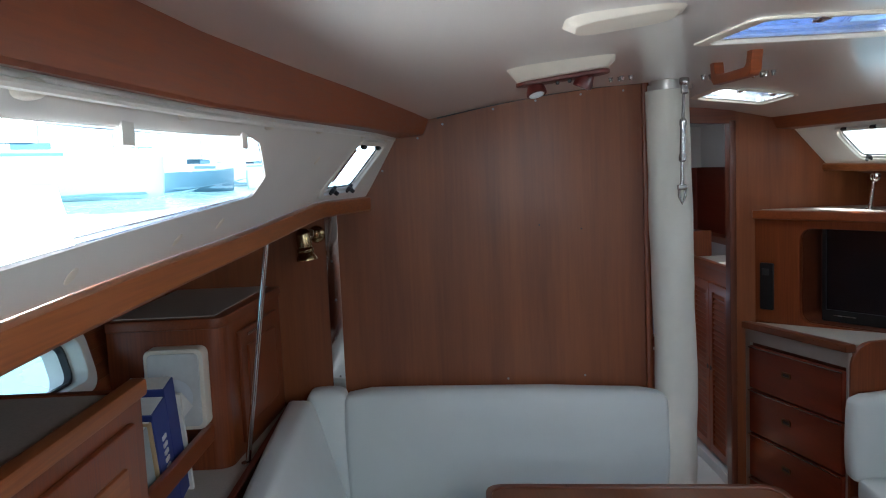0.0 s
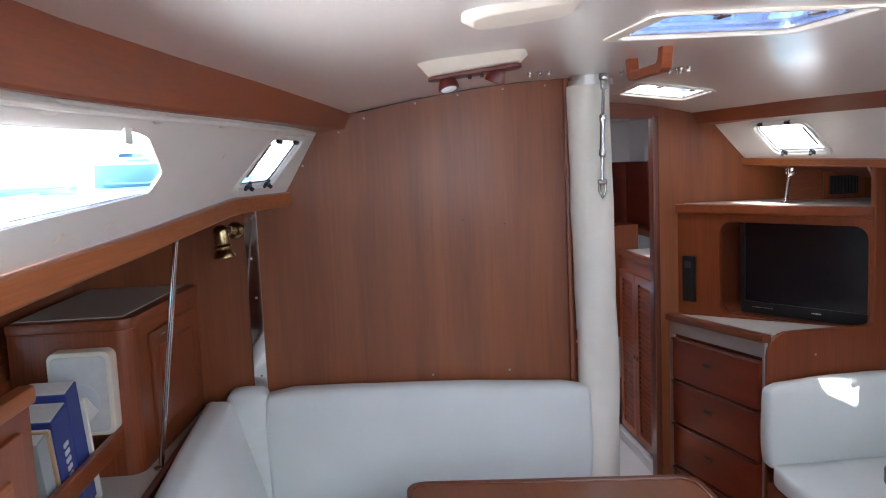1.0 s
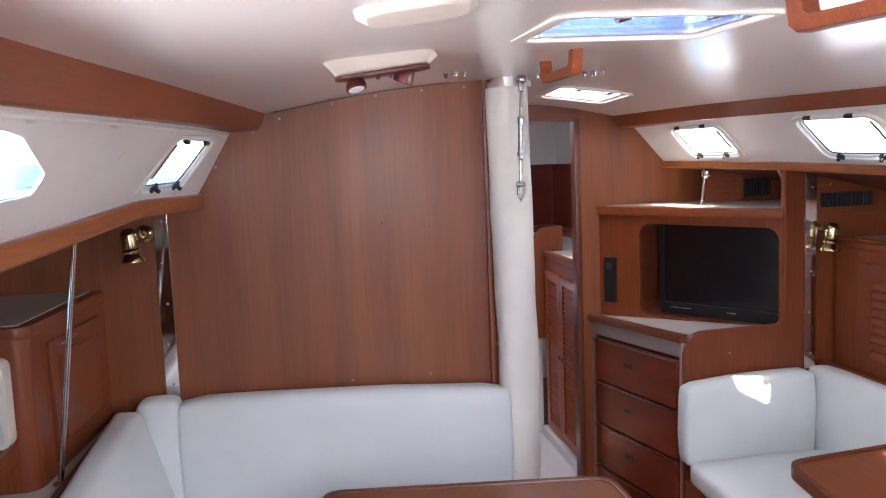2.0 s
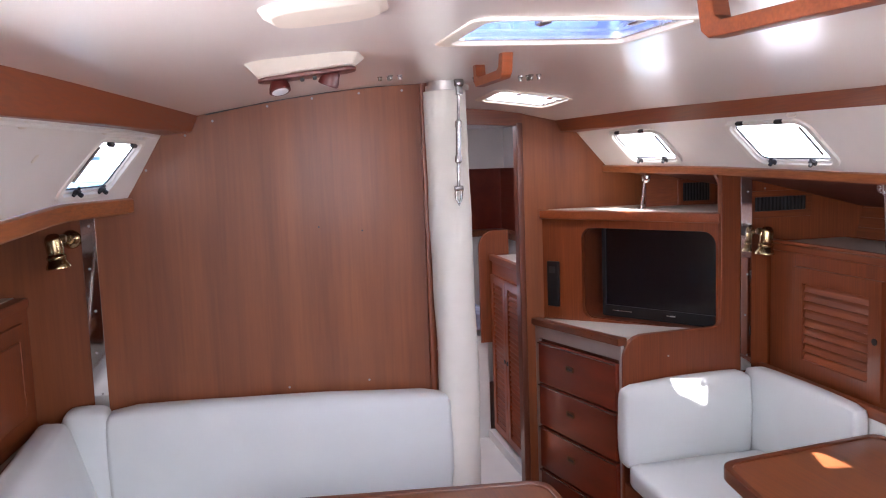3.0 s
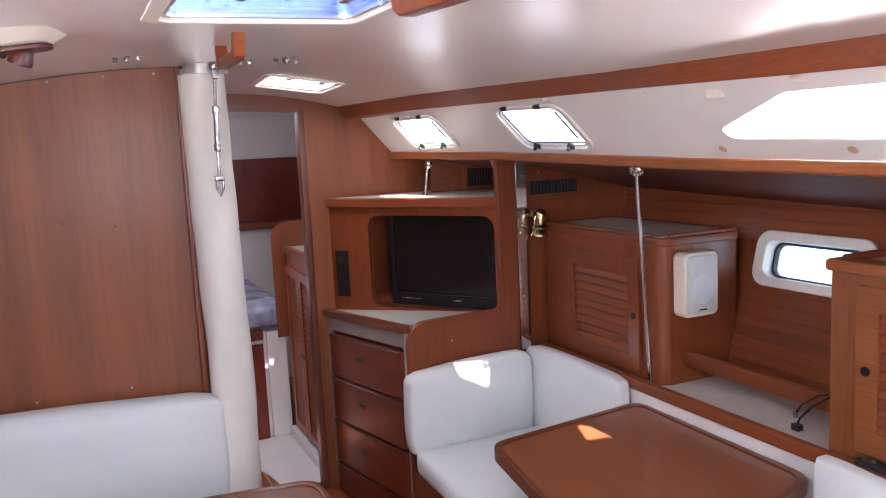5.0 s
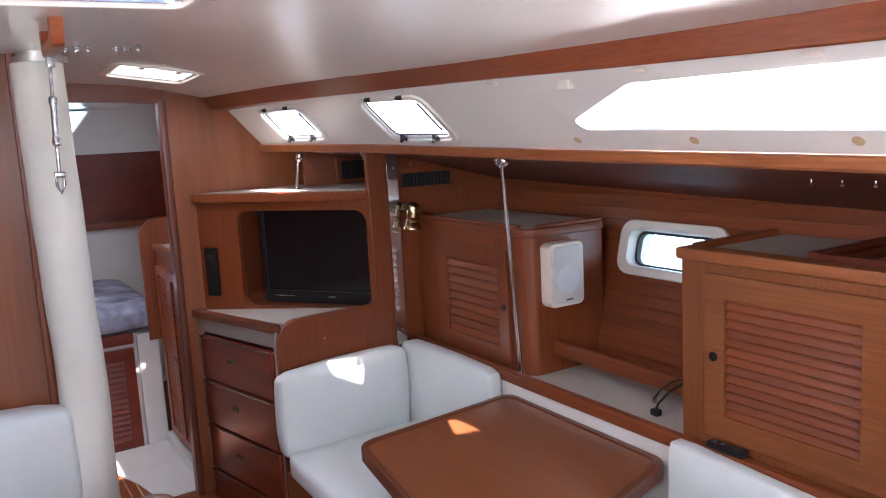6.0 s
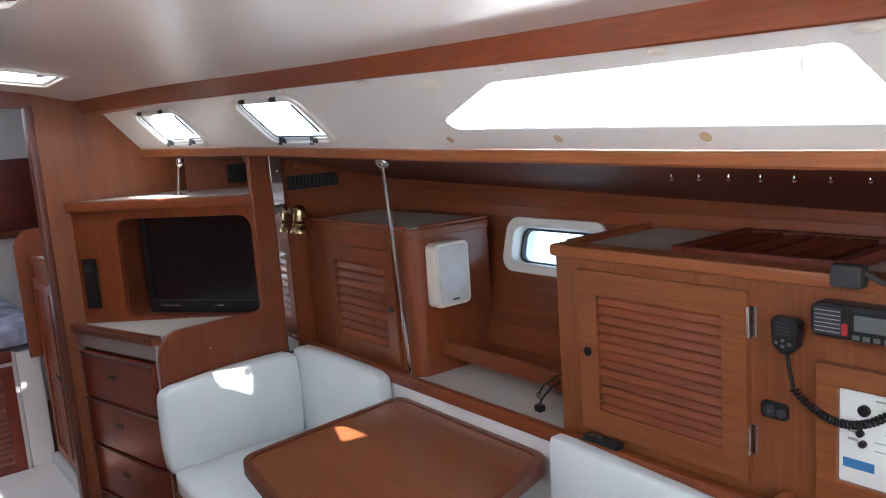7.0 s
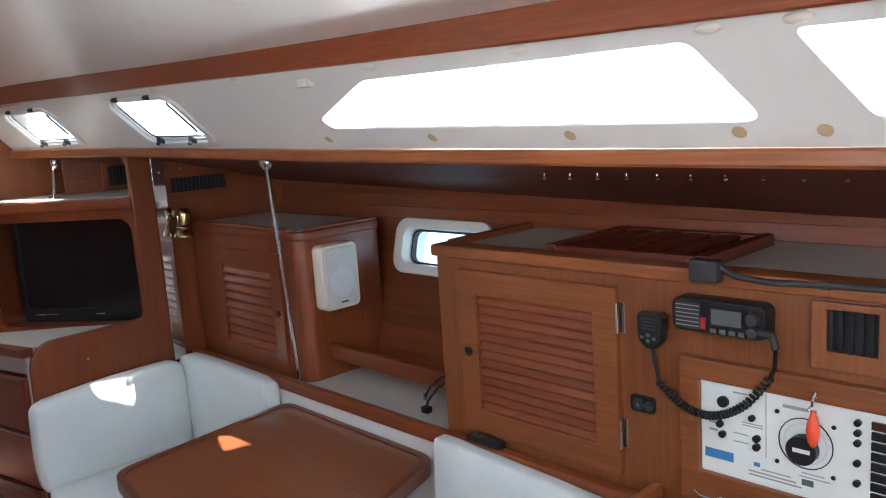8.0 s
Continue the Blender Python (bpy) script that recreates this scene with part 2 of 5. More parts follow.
def rrect(x0, x1, z0, z1, r, n=5):
    out = []
    for cx, cz, a in ((x1 - r, z1 - r, 0), (x0 + r, z1 - r, 90), (x0 + r, z0 + r, 180), (x1 - r, z0 + r, 270)):
        for i in range(n + 1):
            t = radians(a + 90 * i / n)
            out.append((cx + r * math.cos(t), cz + r * math.sin(t)))
    return out


def ring_plate(outer, inner, h0, h1, m=None, r=0.0):
    """A plate with a hole: two loops of as many points, in local x, z, pushed along local y."""
    bm = bmesh.new()
    n = len(outer)
    L = [[bm.verts.new((x, h, z)) for x, z in loop] for loop, h in ((outer, h0), (outer, h1), (inner, h1), (inner, h0))]
    for k in range(4):
        a, b = L[k], L[(k + 1) % 4]
        for i in range(n):
            bm.faces.new((a[i], a[(i + 1) % n], b[(i + 1) % n], b[i]))
    if r:
        bmesh.ops.recalc_face_normals(bm, faces=bm.faces)
        loops = [e for e in bm.edges if len(e.link_faces) == 2 and e.calc_face_angle() > 0.9]
        bmesh.ops.bevel(bm, geom=loops, offset=r, segments=2, profile=0.5, affect="EDGES")
    if m is not None:
        bmesh.ops.transform(bm, matrix=m, verts=bm.verts)
    return bm


def tube(points, r, n=10, r1=None):
    """A round bar along a line of points, tapering from r to r1."""
    bm = bmesh.new()
    pts = [Vector(p) for p in points]
    r1 = r if r1 is None else r1
    rings, up = [], None
    for i, p in enumerate(pts):
        d = (pts[min(i + 1, len(pts) - 1)] - pts[max(i - 1, 0)]).normalized()
        if up is None:
            up = d.orthogonal().normalized()
        up = (up - d * up.dot(d)).normalized()
        side = d.cross(up)
        rr = r + (r1 - r) * i / max(1, len(pts) - 1)
        rings.append([bm.verts.new(p + rr * (math.cos(2 * math.pi * k / n) * up + math.sin(2 * math.pi * k / n) * side)) for k in range(n)])
    for a, b in zip(rings, rings[1:]):
        for k in range(n):
            bm.faces.new((a[k], a[(k + 1) % n], b[(k + 1) % n], b[k]))
    bm.faces.new(rings[0][::-1])
    bm.faces.new(rings[-1])
    return bm


def lathe(profile, m, n=18):
    """Radius and height pairs turned round local z."""
    bm = bmesh.new()
    rings = [[bm.verts.new((r * math.cos(2 * math.pi * k / n), r * math.sin(2 * math.pi * k / n), h)) for k in range(n)] for r, h in profile]
    for a, b in zip(rings, rings[1:]):
        for k in range(n):
            bm.faces.new((a[k], a[(k + 1) % n], b[(k + 1) % n], b[k]))
    bm.faces.new(rings[0][::-1])
    bm.faces.new(rings[-1])
    bmesh.ops.transform(bm, matrix=m, verts=bm.verts)
    return bm


def loft(rows, close=False, thick=None):
    """A sheet over rows of points; thick: a second sheet moved by that vector, joined at the rims."""
    bm = bmesh.new()
    A = [[bm.verts.new(p) for p in row] for row in rows]
    nr, nc = len(A), len(A[0])
    sheets = [A]
    if thick is not None:
        sheets.append([[bm.verts.new(Vector(p) + Vector(thick)) for p in row] for row in rows])
    for S in sheets:
        for i in range(nr - 1):
            for j in range(nc - 1 + close):
                bm.faces.new((S[i][j], S[i][(j + 1) % nc], S[i + 1][(j + 1) % nc], S[i + 1][j]))
    if thick is not None:
        rim = [(i, 0) for i in range(nr)] + [(nr - 1, j) for j in range(1, nc)] + [(i, nc - 1) for i in range(nr - 2, -1, -1)] + [(0, j) for j in range(nc - 2, 0, -1)]
        for (a, b), (c, d) in zip(rim, rim[1:] + rim[:1]):
            bm.faces.new((sheets[0][a][b], sheets[0][c][d], sheets[1][c][d], sheets[1][a][b]))
    return bm


def lerp_table(table, y):
    """Values between the rows of a table whose first column rises."""
    if y <= table[0][0]:
        return table[0][1:]
    for a, b in zip(table, table[1:]):
        if y <= b[0]:
            k = (y - a[0]) / (b[0] - a[0])
            return tuple(p + (q - p) * k for p, q in zip(a[1:], b[1:]))
    return table[-1][1:]


def basis(origin, xaxis, yaxis):
    """A pose whose local x and y run along these directions."""
    x = Vector(xaxis).normalized()
    y = Vector(yaxis).normalized()
    z = x.cross(y)
    return Matrix(((x.x, y.x, z.x, origin[0]), (x.y, y.y, z.y, origin[1]), (x.z, y.z, z.z, origin[2]), (0, 0, 0, 1)))


def cushion(x0, x1, y0, y1, z0, z1, r=0.04, crown=0.012, m=None):
    """A padded block with rounded edges and slightly bulging faces."""
    bm = bmesh.new()
    bmesh.ops.create_cube(bm, size=2)
    bmesh.ops.subdivide_edges(bm, edges=list(bm.edges), cuts=9, use_grid_fill=True)
    h = Vector(((x1 - x0) / 2, (y1 - y0) / 2, (z1 - z0) / 2))
    c = Vector(((x1 + x0) / 2, (y1 + y0) / 2, (z1 + z0) / 2))
    for v in bm.verts:
        u = Vector([math.copysign(abs(t) ** 0.8, t) for t in v.co])
        p = Vector([u[i] * h[i] for i in range(3)])
        core = Vector([max(-(h[i] - r), min(h[i] - r, p[i])) for i in range(3)])
        d = p - core
        if d.length > 1e-6:
            p = core + d.normalized() * min(r, max(d.length, r if max(abs(t) for t in v.co) > 0.999 else d.length))
        for i in range(3):
            o = [t for t in range(3) if t != i]
            p[i] += math.copysign(crown, u[i]) * (abs(u[i]) > 0.99) * (1 - u[o[0]] ** 2) * (1 - u[o[1]] ** 2)
        v.co = c + p + Vector((noise.noise(p * 7 + c), noise.noise(p * 7 - c), noise.noise(p * 6))) * 0.0035
    if m is not None:
        bmesh.ops.transform(bm, matrix=m, verts=bm.verts)
    return bm


# ---- structure ----
# y, foot of the sloping side x z, its head x z, inner lower edge of the upper beam x z, inner upper edge x z
STAR = [(-2.0, 2.10, 1.47, 1.98, 1.67, 1.96, 1.67, 1.96, 1.75), (0.0, 2.125, 1.505, 1.97, 1.70, 1.945, 1.70, 1.955, 1.77),
        (0.66, 2.122, 1.516, 1.955, 1.712, 1.925, 1.712, 1.925, 1.772), (1.07, 2.12, 1.525, 1.921, 1.718, 1.875, 1.718, 1.855, 1.77),
        (1.55, 2.115, 1.535, 1.90, 1.73, 1.835, 1.73, 1.775, 1.773), (2.12, 2.06, 1.555, 1.855, 1.74, 1.775, 1.738, 1.70, 1.784),
        (2.61, 2.0, 1.573, 1.81, 1.748, 1.725, 1.745, 1.672, 1.795), (3.40, 1.876, 1.587, 1.735, 1.745, 1.655, 1.753, 1.625, 1.803)]
PORT = [(-2.0, -0.35, 1.46, -0.24, 1.66, -0.22, 1.66, -0.22, 1.75), (0.0, -0.35, 1.48, -0.21, 1.70, -0.19, 1.70, -0.20, 1.785),
        (0.7, -0.345, 1.50, -0.19, 1.711, -0.165, 1.711, -0.17, 1.795), (1.05, -0.34, 1.507, -0.165, 1.718, -0.13, 1.718, -0.125, 1.797),
        (1.45, -0.33, 1.514, -0.143, 1.73, -0.09, 1.73, -0.065, 1.80), (2.15, -0.27, 1.55, -0.09, 1.745, -0.02, 1.745, 0.03, 1.803),
        (2.58, -0.16, 1.548, -0.046, 1.745, 0.049, 1.756, 0.074, 1.807)]
MID = [(-2.0, 1.83), (0.5, 1.85), (1.46, 1.873), (2.58, 1.905), (3.4, 1.875)]
CX = 0.86


def stations(y0, y1, step=0.12):
    n = max(1, math.ceil((y1 - y0) / step))
    return [y0 + (y1 - y0) * i / n for i in range(n + 1)]


def ceiling_z(x, y):
    zc = lerp_table(MID, y)[0]
    if x < CX:
        e = lerp_table(PORT, y)
    else:
        e = lerp_table(STAR, y)
    k = min(1.0, abs(x - CX) / abs(e[6] - CX))
    return zc + (e[7] - zc) * k ** (1.7 if x < CX else 3.0)


def build_ceiling():
    bm = bmesh.new()
    ys = sorted(set(stations(-2.0, 0.45) + [-1.0, -0.5] + stations(0.45, 1.14) + [1.14, 1.3, 1.46] + stations(1.46, 2.77) + [2.77, 2.93, 3.09, 3.25, 3.431]))
    cols = [None, 0.13, 0.3, 0.5, 0.67, 0.86, 1.06, 1.18, 1.32, 1.46, 1.58, 9]
    # the last hole is unseen and only holds the added aft fill lamp
    holes = [(0.67, 1.06, 1.14, 1.46), (1.18, 1.46, 2.77, 3.09), (0.67, 1.06, -1.0, -0.5)]
    for lift in (0, 0.035):
        V = []
        for y in ys:
            xl, xr = lerp_table(PORT, y)[6] - 0.012, lerp_table(STAR, y)[6] + 0.012
            V.append([bm.verts.new((x, y, ceiling_z(x, y) + lift)) for x in [xl if c is None else xr if c == 9 else c for c in cols]])
        for i in range(len(ys) - 1):
            for j in range(len(cols) - 1):
                if 0 < j < len(cols) - 2:
                    cx, cy = (cols[j] + cols[j + 1]) / 2, (ys[i] + ys[i + 1]) / 2
                    if any(a < cx < b and c < cy < d for a, b, c, d in holes):
                        continue
                bm.faces.new((V[i][j], V[i][j + 1], V[i + 1][j + 1], V[i + 1][j]))
    return bm


single("ceiling", build_ceiling(), gelcoat, "glossy white moulded cabin headliner", "ceiling", "structure")


def side_point(table, y, v, off=0.0):
    xb, zb, xt, zt = lerp_table(table, y)[:4]
    s = 1 if table is STAR else -1
    n = Vector((zt - zb, 0, (xb - xt))).normalized() if s > 0 else Vector((-(zt - zb), 0, (xt - xb))).normalized()
    return Vector((xb + (xt - xb) * v, y, zb + (zt - zb) * v)) + n * off


def side_panel(name, table, y0, y1, holes, label):
    """The sloping cabin side with its window openings cut through."""
    from mathutils.geometry import tessellate_polygon
    n = 30
    outer = [(y0 + (y1 - y0) * i / n, 0.0) for i in range(n + 1)] + [(y1 + (y0 - y1) * i / n, 1.04) for i in range(n + 1)]
    loops = [outer] + holes
    ym, half = (y0 + y1) / 2, (y1 - y0) / 2

    def bowed(a, b):
        return Vector((a, b * 0.25 + 0.06 * (2 * b - 1) * (1 - ((a - ym) / half) ** 2), 0))

    flatp = [p for lp in loops for p in lp]
    bm = bmesh.new()
    V = [bm.verts.new((a, b, 0)) for a, b in flatp]
    for t in tessellate_polygon([[bowed(a, b) for a, b in lp] for lp in loops]):
        try:
            bm.faces.new([V[i] for i in t])
        except ValueError:
            pass
    for y in stations(y0, y1, 0.07)[1:-1]:
        bmesh.ops.bisect_plane(bm, geom=bm.verts[:] + bm.edges[:] + bm.faces[:], dist=1e-5, plane_co=(y, 0, 0), plane_no=(1, 0, 0))
    ext = bmesh.ops.extrude_face_region(bm, geom=bm.faces[:])
    back = {v for v in ext["geom"] if isinstance(v, bmesh.types.BMVert)}
    for v in bm.verts:
        v.co = side_point(table, v.co.x, v.co.y, 0.008 if v in back else 0.0)
    return single(name, bm, liner, label, "wall", "structure")


def softened(poly, r=0.03, k=4):
    """Rounds the corners of a window outline in y and share of the side's height."""
    out = []
    n = len(poly)
    S = Vector((1, 0.25))
    for i in range(n):
        p, a, b = (Vector((q[0], q[1] * 0.25)) for q in (poly[i], poly[i - 1], poly[(i + 1) % n]))
        da, db = (a - p), (b - p)
        ra, rb = min(r, da.length * 0.4), min(r, db.length * 0.4)
        s, e = p + da.normalized() * ra, p + db.normalized() * rb
        for j in range(k + 1):
            t = j / k
            q = s * (1 - t) ** 2 + p * 2 * t * (1 - t) + e * t * t
            out.append((q.x, q.y * 4))
    fine = []
    for a, b in zip(out, out[1:] + out[:1]):
        n = max(1, int(abs(b[0] - a[0]) / 0.08))
        fine += [(a[0] + (b[0] - a[0]) * i / n, a[1] + (b[1] - a[1]) * i / n) for i in range(n)]
    return fine


WIN_S1 = softened([(1.42, 0.41), (1.404, 0.285), (0.33, 0.22), (0.312, 0.28), (0.382, 0.885), (1.145, 0.835)], 0.02)
WIN_S2 = softened([(0.224, 0.90), (0.145, 0.22), (-1.2, 0.22), (-1.2, 0.85)], 0.02)
WIN_P = softened([(1.0, 0.868), (1.07, 0.83), (1.285, 0.55), (1.30, 0.375), (0.885, 0.325), (0.485, 0.27), (-0.9, 0.2), (-0.9, 0.85)], 0.014)


def port_hole(y0, y1, v0=0.13, v1=0.87):
    return softened([(y0, v0), (y1, v0), (y1, v1), (y0, v1)], 0.03)


PS1, PS2, PP1 = (2.785, 3.13), (1.99, 2.343), (2.05, 2.41)
side_panel("wall_starboard_side", STAR, -2.0, 3.415, [WIN_S1, WIN_S2, port_hole(*PS1), port_hole(*PS2)], "white sloping cabin side panel with cut windows")
side_panel("wall_port_side", PORT, -2.0, 2.595, [WIN_P, port_hole(*PP1)], "white sloping cabin side panel with cut windows")


def pane(name, table, poly, label):
    bm = bmesh.new()
    A = [bm.verts.new(side_point(table, a, b, 0.002)) for a, b in poly]
    B = [bm.verts.new(side_point(table, a, b, 0.007)) for a, b in poly]
    from mathutils.geometry import tessellate_polygon
    for t in tessellate_polygon([[Vector((a, b * 0.25, 0)) for a, b in poly]]):
        bm.faces.new([A[i] for i in t])
        bm.faces.new([B[i] for i in t])
    for i in range(len(A)):
        j = (i + 1) % len(A)
        bm.faces.new((A[i], A[j], B[j], B[i]))
    ob = single(name, bm, clear, label, "window", "structure")
    ob.visible_shadow = False
    return ob


pane("window_1", STAR, WIN_S1, "long clear acrylic cabin window")
pane("window_2", STAR, WIN_S2, "long clear acrylic cabin window")
pane("window_3", PORT, WIN_P, "long clear acrylic cabin window")


def curve_board(name, table, y0, y1, section, material, label, step=0.1):
    """A trim board swept along the cabin side; section gives the four or more corners at each station."""
    rows = [section(lerp_table(table, y), y) for y in stations(y0, y1, step)]
    bm = loft(rows, close=True)
    bm.verts.ensure_lookup_table()
    n = len(rows[0])
    bm.faces.new([bm.verts[i] for i in range(n)])
    bm.faces.new([bm.verts[len(rows) * n - 1 - i] for i in range(n)])
    return single(name, bm, material, label, "trim", "structure")


for nm, tb, y1, s in (("trim_starboard", STAR, 3.40, 1), ("trim_port", PORT, 2.58, -1)):
    def beam(e, y, s=s):
        return [(e[6], y, e[7] + 0.006), (e[4] - s * 0.004, y, e[5] + 0.004), (e[4], y, e[5]), (e[2] - s * 0.006, y, e[3] + 0.002), (e[2], y, e[3] + 0.03), (e[6] + s * 0.03, y, e[7] + 0.03)]

    def rail(e, y, s=s):
        x, z, h = e[0], e[1], 0.034 if s > 0 else 0.05
        return [(x - s * 0.008, y, z - 0.001), (x - s * 0.014, y, z - 0.006), (x - s * 0.014, y, z - h + 0.006), (x - s * 0.008, y, z - h), (x + s * 0.03, y, z - h), (x + s * 0.03, y, z - 0.001)]

    curve_board(nm + "_upper", tb, -2.0, y1, beam, teak_y, "varnished teak beam under the headliner")
    curve_board(nm + "_lower", tb, -2.0, y1, rail, golden, "golden varnished teak rail below the windows")

# hull sides: deck underside, then planked lining
for nm, s, cx in (("starboard", 1, 0.0), ("port", -1, 1.76)):
    tb = STAR if s > 0 else PORT
    yend = 3.40 if s > 0 else 2.58

    def hx(z, s=s):
        return (2.55 + (z - 0.74) * 0.25) if s > 0 else (-0.78 - (z - 0.74) * 0.25)

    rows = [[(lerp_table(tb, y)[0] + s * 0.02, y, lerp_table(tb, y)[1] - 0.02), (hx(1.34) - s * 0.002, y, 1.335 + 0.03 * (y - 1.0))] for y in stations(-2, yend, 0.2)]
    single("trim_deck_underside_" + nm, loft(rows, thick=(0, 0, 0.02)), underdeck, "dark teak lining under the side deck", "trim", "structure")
    deck = [[(lerp_table(tb, y)[0] + s * 0.014, y, lerp_table(tb, y)[1] + 0.004), (2.95 if s > 0 else -1.2, y, lerp_table(tb, y)[1] - 0.025)] for y in stations(-3.4, yend, 0.2)]
    single("deck_" + nm, loft(deck, thick=(0, 0, -0.012)), gelcoat, "white moulded side deck outside the windows", "deck", "structure")
    lining = thing("wall_hull_" + nm, (hx(0.74), 1.0, 0.74), "teak planked hull lining behind the shelf", "wall", kind="structure")
    n = 17
    for i in range(n):
        z0, z1 = 0.72 + 0.7 * i / n, 0.72 + 0.7 * (i + 1) / n - 0.001
        PHOLE = (1.48, 1.86) if s > 0 else (1.44, 1.86)
        spans = [(-2.0, yend)]
        if z1 > 1.10 and z0 < 1.22:
            spans = [(-2.0, PHOLE[0]), (PHOLE[1], yend)]
        for a, b in spans:
            bm = bmesh.new()
            c = [(hx(z0), z0), (hx(z1), z1), (hx(z1) + s * 0.012, z1), (hx(z1) + s * 0.012, z1 + 0.005), (hx(z1) + s * 0.025, z1 + 0.005), (hx(z0) + s * 0.025, z0)]
            A, B = [[bm.verts.new((x, y, z)) for x, z in c] for y in (a, b)]
            bm.faces.new(A)
            bm.faces.new(B[::-1])
            for k in range(6):
                bm.faces.new((A[k], A[(k + 1) % 6], B[(k + 1) % 6], B[k]))
            part("plank", bm, teak_y, lining, smooth=False)

single("floor", box(-0.9, 2.7, -2.0, 5.6, -0.06, 0.0, 0), teak_y, "teak and holly cabin sole", "floor", "structure")
# main bulkhead with the rounded trim at its free edge
bk = [(-1.05, 0.0), (0.824, 0.0), (0.824, 1.925), (0.45, 1.91), (0.06, 1.845), (-0.07, 1.77), (-0.172, 1.595), (-0.2, 1.535), (-1.05, 1.49)]
main_bulkhead = single("wall_main_bulkhead", prism(bk, 2.58, 2.61), grey_v, "teak veneered main bulkhead, flat panel with screws", "wall", "structure")
single("trim_bulkhead_edge", box(0.822, 0.848, 2.566, 2.622, 0.0, 1.915, 0.008), teak_v, "rounded teak edge moulding on the bulkhead", "trim", "structure")
single("wall_passage_port", box(0.83, 0.86, 2.623, 3.4, 0.0, 1.9, 0), teak_v, "teak passage wall", "wall", "structure")
# forward bulkhead on the other side of the passage, and the header over the doorway
fb = [(1.455, 0.0), (2.75, 0.0), (2.75, 1.5), (1.9, 1.6), (1.735, 1.78), (1.64, 1.83), (1.455, 1.88)]
single("wall_forward_bulkhead", prism(fb, 3.4, 3.43), grey_v, "teak veneered bulkhead beside the doorway", "wall", "structure")
single("trim_door_post", box(1.43, 1.462, 3.385, 3.45, 0.0, 1.80, 0.008), dark_v, "dark rounded teak door post", "trim", "structure")
hd = [(0.84, 1.90), (0.84, 1.805), (1.05, 1.80), (1.25, 1.795), (1.44, 1.785), (1.46, 1.785), (1.46, 1.88)]
single("trim_door_header", prism(hd, 3.39, 3.44), teak_x, "teak header arching over the doorway", "trim", "structure")
single("wall_aft", box(-1.05, 0.45, -2.04, -2.0, 0, 1.9, 0), ply_white, "plain white wall", "wall", "structure")
single("wall_aft_galley", box(1.31, 2.75, -2.04, -2.0, 0, 1.9, 0), ply_white, "plain white wall", "wall", "structure")
single("wall_companionway", box(0.45, 1.31, -2.04, -2.0, 0, 1.15, 0), teak_x, "teak companionway sill", "wall", "structure")
single("wall_hull_lower_port", box(-1.1, -1.06, -2.0, 5.6, 0, 1.0, 0), ply_white, "plain white hull side", "wall", "structure")
single("wall_hull_lower_starboard", box(2.78, 2.82, -2.0, 3.44, 0, 1.0, 0), ply_white, "plain white hull side", "wall", "structure")

single("trim_bulkhead_joint", tube([(x / 100, 2.577, ceiling_z(x / 100, 2.577) - 0.001) for x in range(82, 6, -4)], 0.0032, 8), rubber, "dark sealing joint between bulkhead and headliner", "trim", "structure")

# ---- mast ----
mast = thing("mast", (0.913, 2.535, 0.0), "mast in a white cloth cover beside the bulkhead", "mast")
rows = []
for i in range(40):
    z = 1.868 * i / 39
    ring = []
    for k in range(28):
        a = 2 * math.pi * k / 28
        w = 0.0035 * math.sin(3 * a + z * 2.5) + 0.008 * noise.noise(Vector((math.cos(a) * 1.4, math.sin(a) * 1.4, z * 5)))
        r = 0.071 + 0.8 * w * min(1, max(0, 1.86 - z) * 4)
        ring.append((0.906 + 1.03 * r * math.cos(a) + 0.007 * math.sin(z * 2.2), 2.535 + 1.05 * r * math.sin(a), z))
    rows.append(ring)
part("cloth_cover", loft(rows, close=True), canvas, mast)
part("collar", lathe([(0.068, 1.869), (0.076, 1.869), (0.076, 1.888), (0.068, 1.888)], Matrix.Translation((0.911, 2.535, 0))), grey_trim, mast, "grey metal mast collar")
part("mast_top", lathe([(0.064, 1.85), (0.064, 1.94)], Matrix.Translation((0.911, 2.535, 0))), grey_trim, mast)

# ---- settees ----
ps = thing("port_settee", (0.2, 2.2, 0), "built-in U-shaped settee with pale blue-white vinyl cushions", "settee")
part("base", box(-0.45, 0.86, 2.0, 2.57, 0.0, 0.34, 0.004), ply_white, ps)
part("side_base", box(-0.45, 0.12, -0.6, 1.995, 0.0, 0.34, 0.004), ply_white, ps)
part("seat_cushion", cushion(-0.34, 0.87, 1.93, 2.48, 0.345, 0.455, 0.035), vinyl, ps)
part("side_seat_cushion", cushion(-0.36, 0.12, -0.6, 1.92, 0.345, 0.45, 0.035), vinyl, ps)


def sheared(bm, x0, x1, dz0, dz1, axis=0):
    """Lowers or raises the top of a cushion linearly along an axis."""
    top = max(v.co.z for v in bm.verts)
    low = min(v.co.z for v in bm.verts)
    for v in bm.verts:
        k = (v.co[axis] - x0) / (x1 - x0)
        v.co.z += (dz0 + (dz1 - dz0) * k) * (v.co.z - low) / (top - low)
    return bm


part("back_cushion", sheared(cushion(-0.265, 0.868, 2.44, 2.565, 0.455, 0.86, 0.045), -0.265, 0.868, 0.012, -0.035), vinyl, ps)
sb = cushion(-0.475, -0.365, -0.5, 2.45, 0.45, 0.87, 0.04)
for v in sb.verts:
    v.co.x += 0.12 * (0.87 - v.co.z) / 0.42 + 0.06 * max(0.0, 2.45 - v.co.y)
part("side_back_cushion", sb, vinyl, ps)
part("corner_cushion", cushion(-0.40, -0.255, 2.46, 2.572, 0.455, 0.868, 0.03), vinyl, ps)

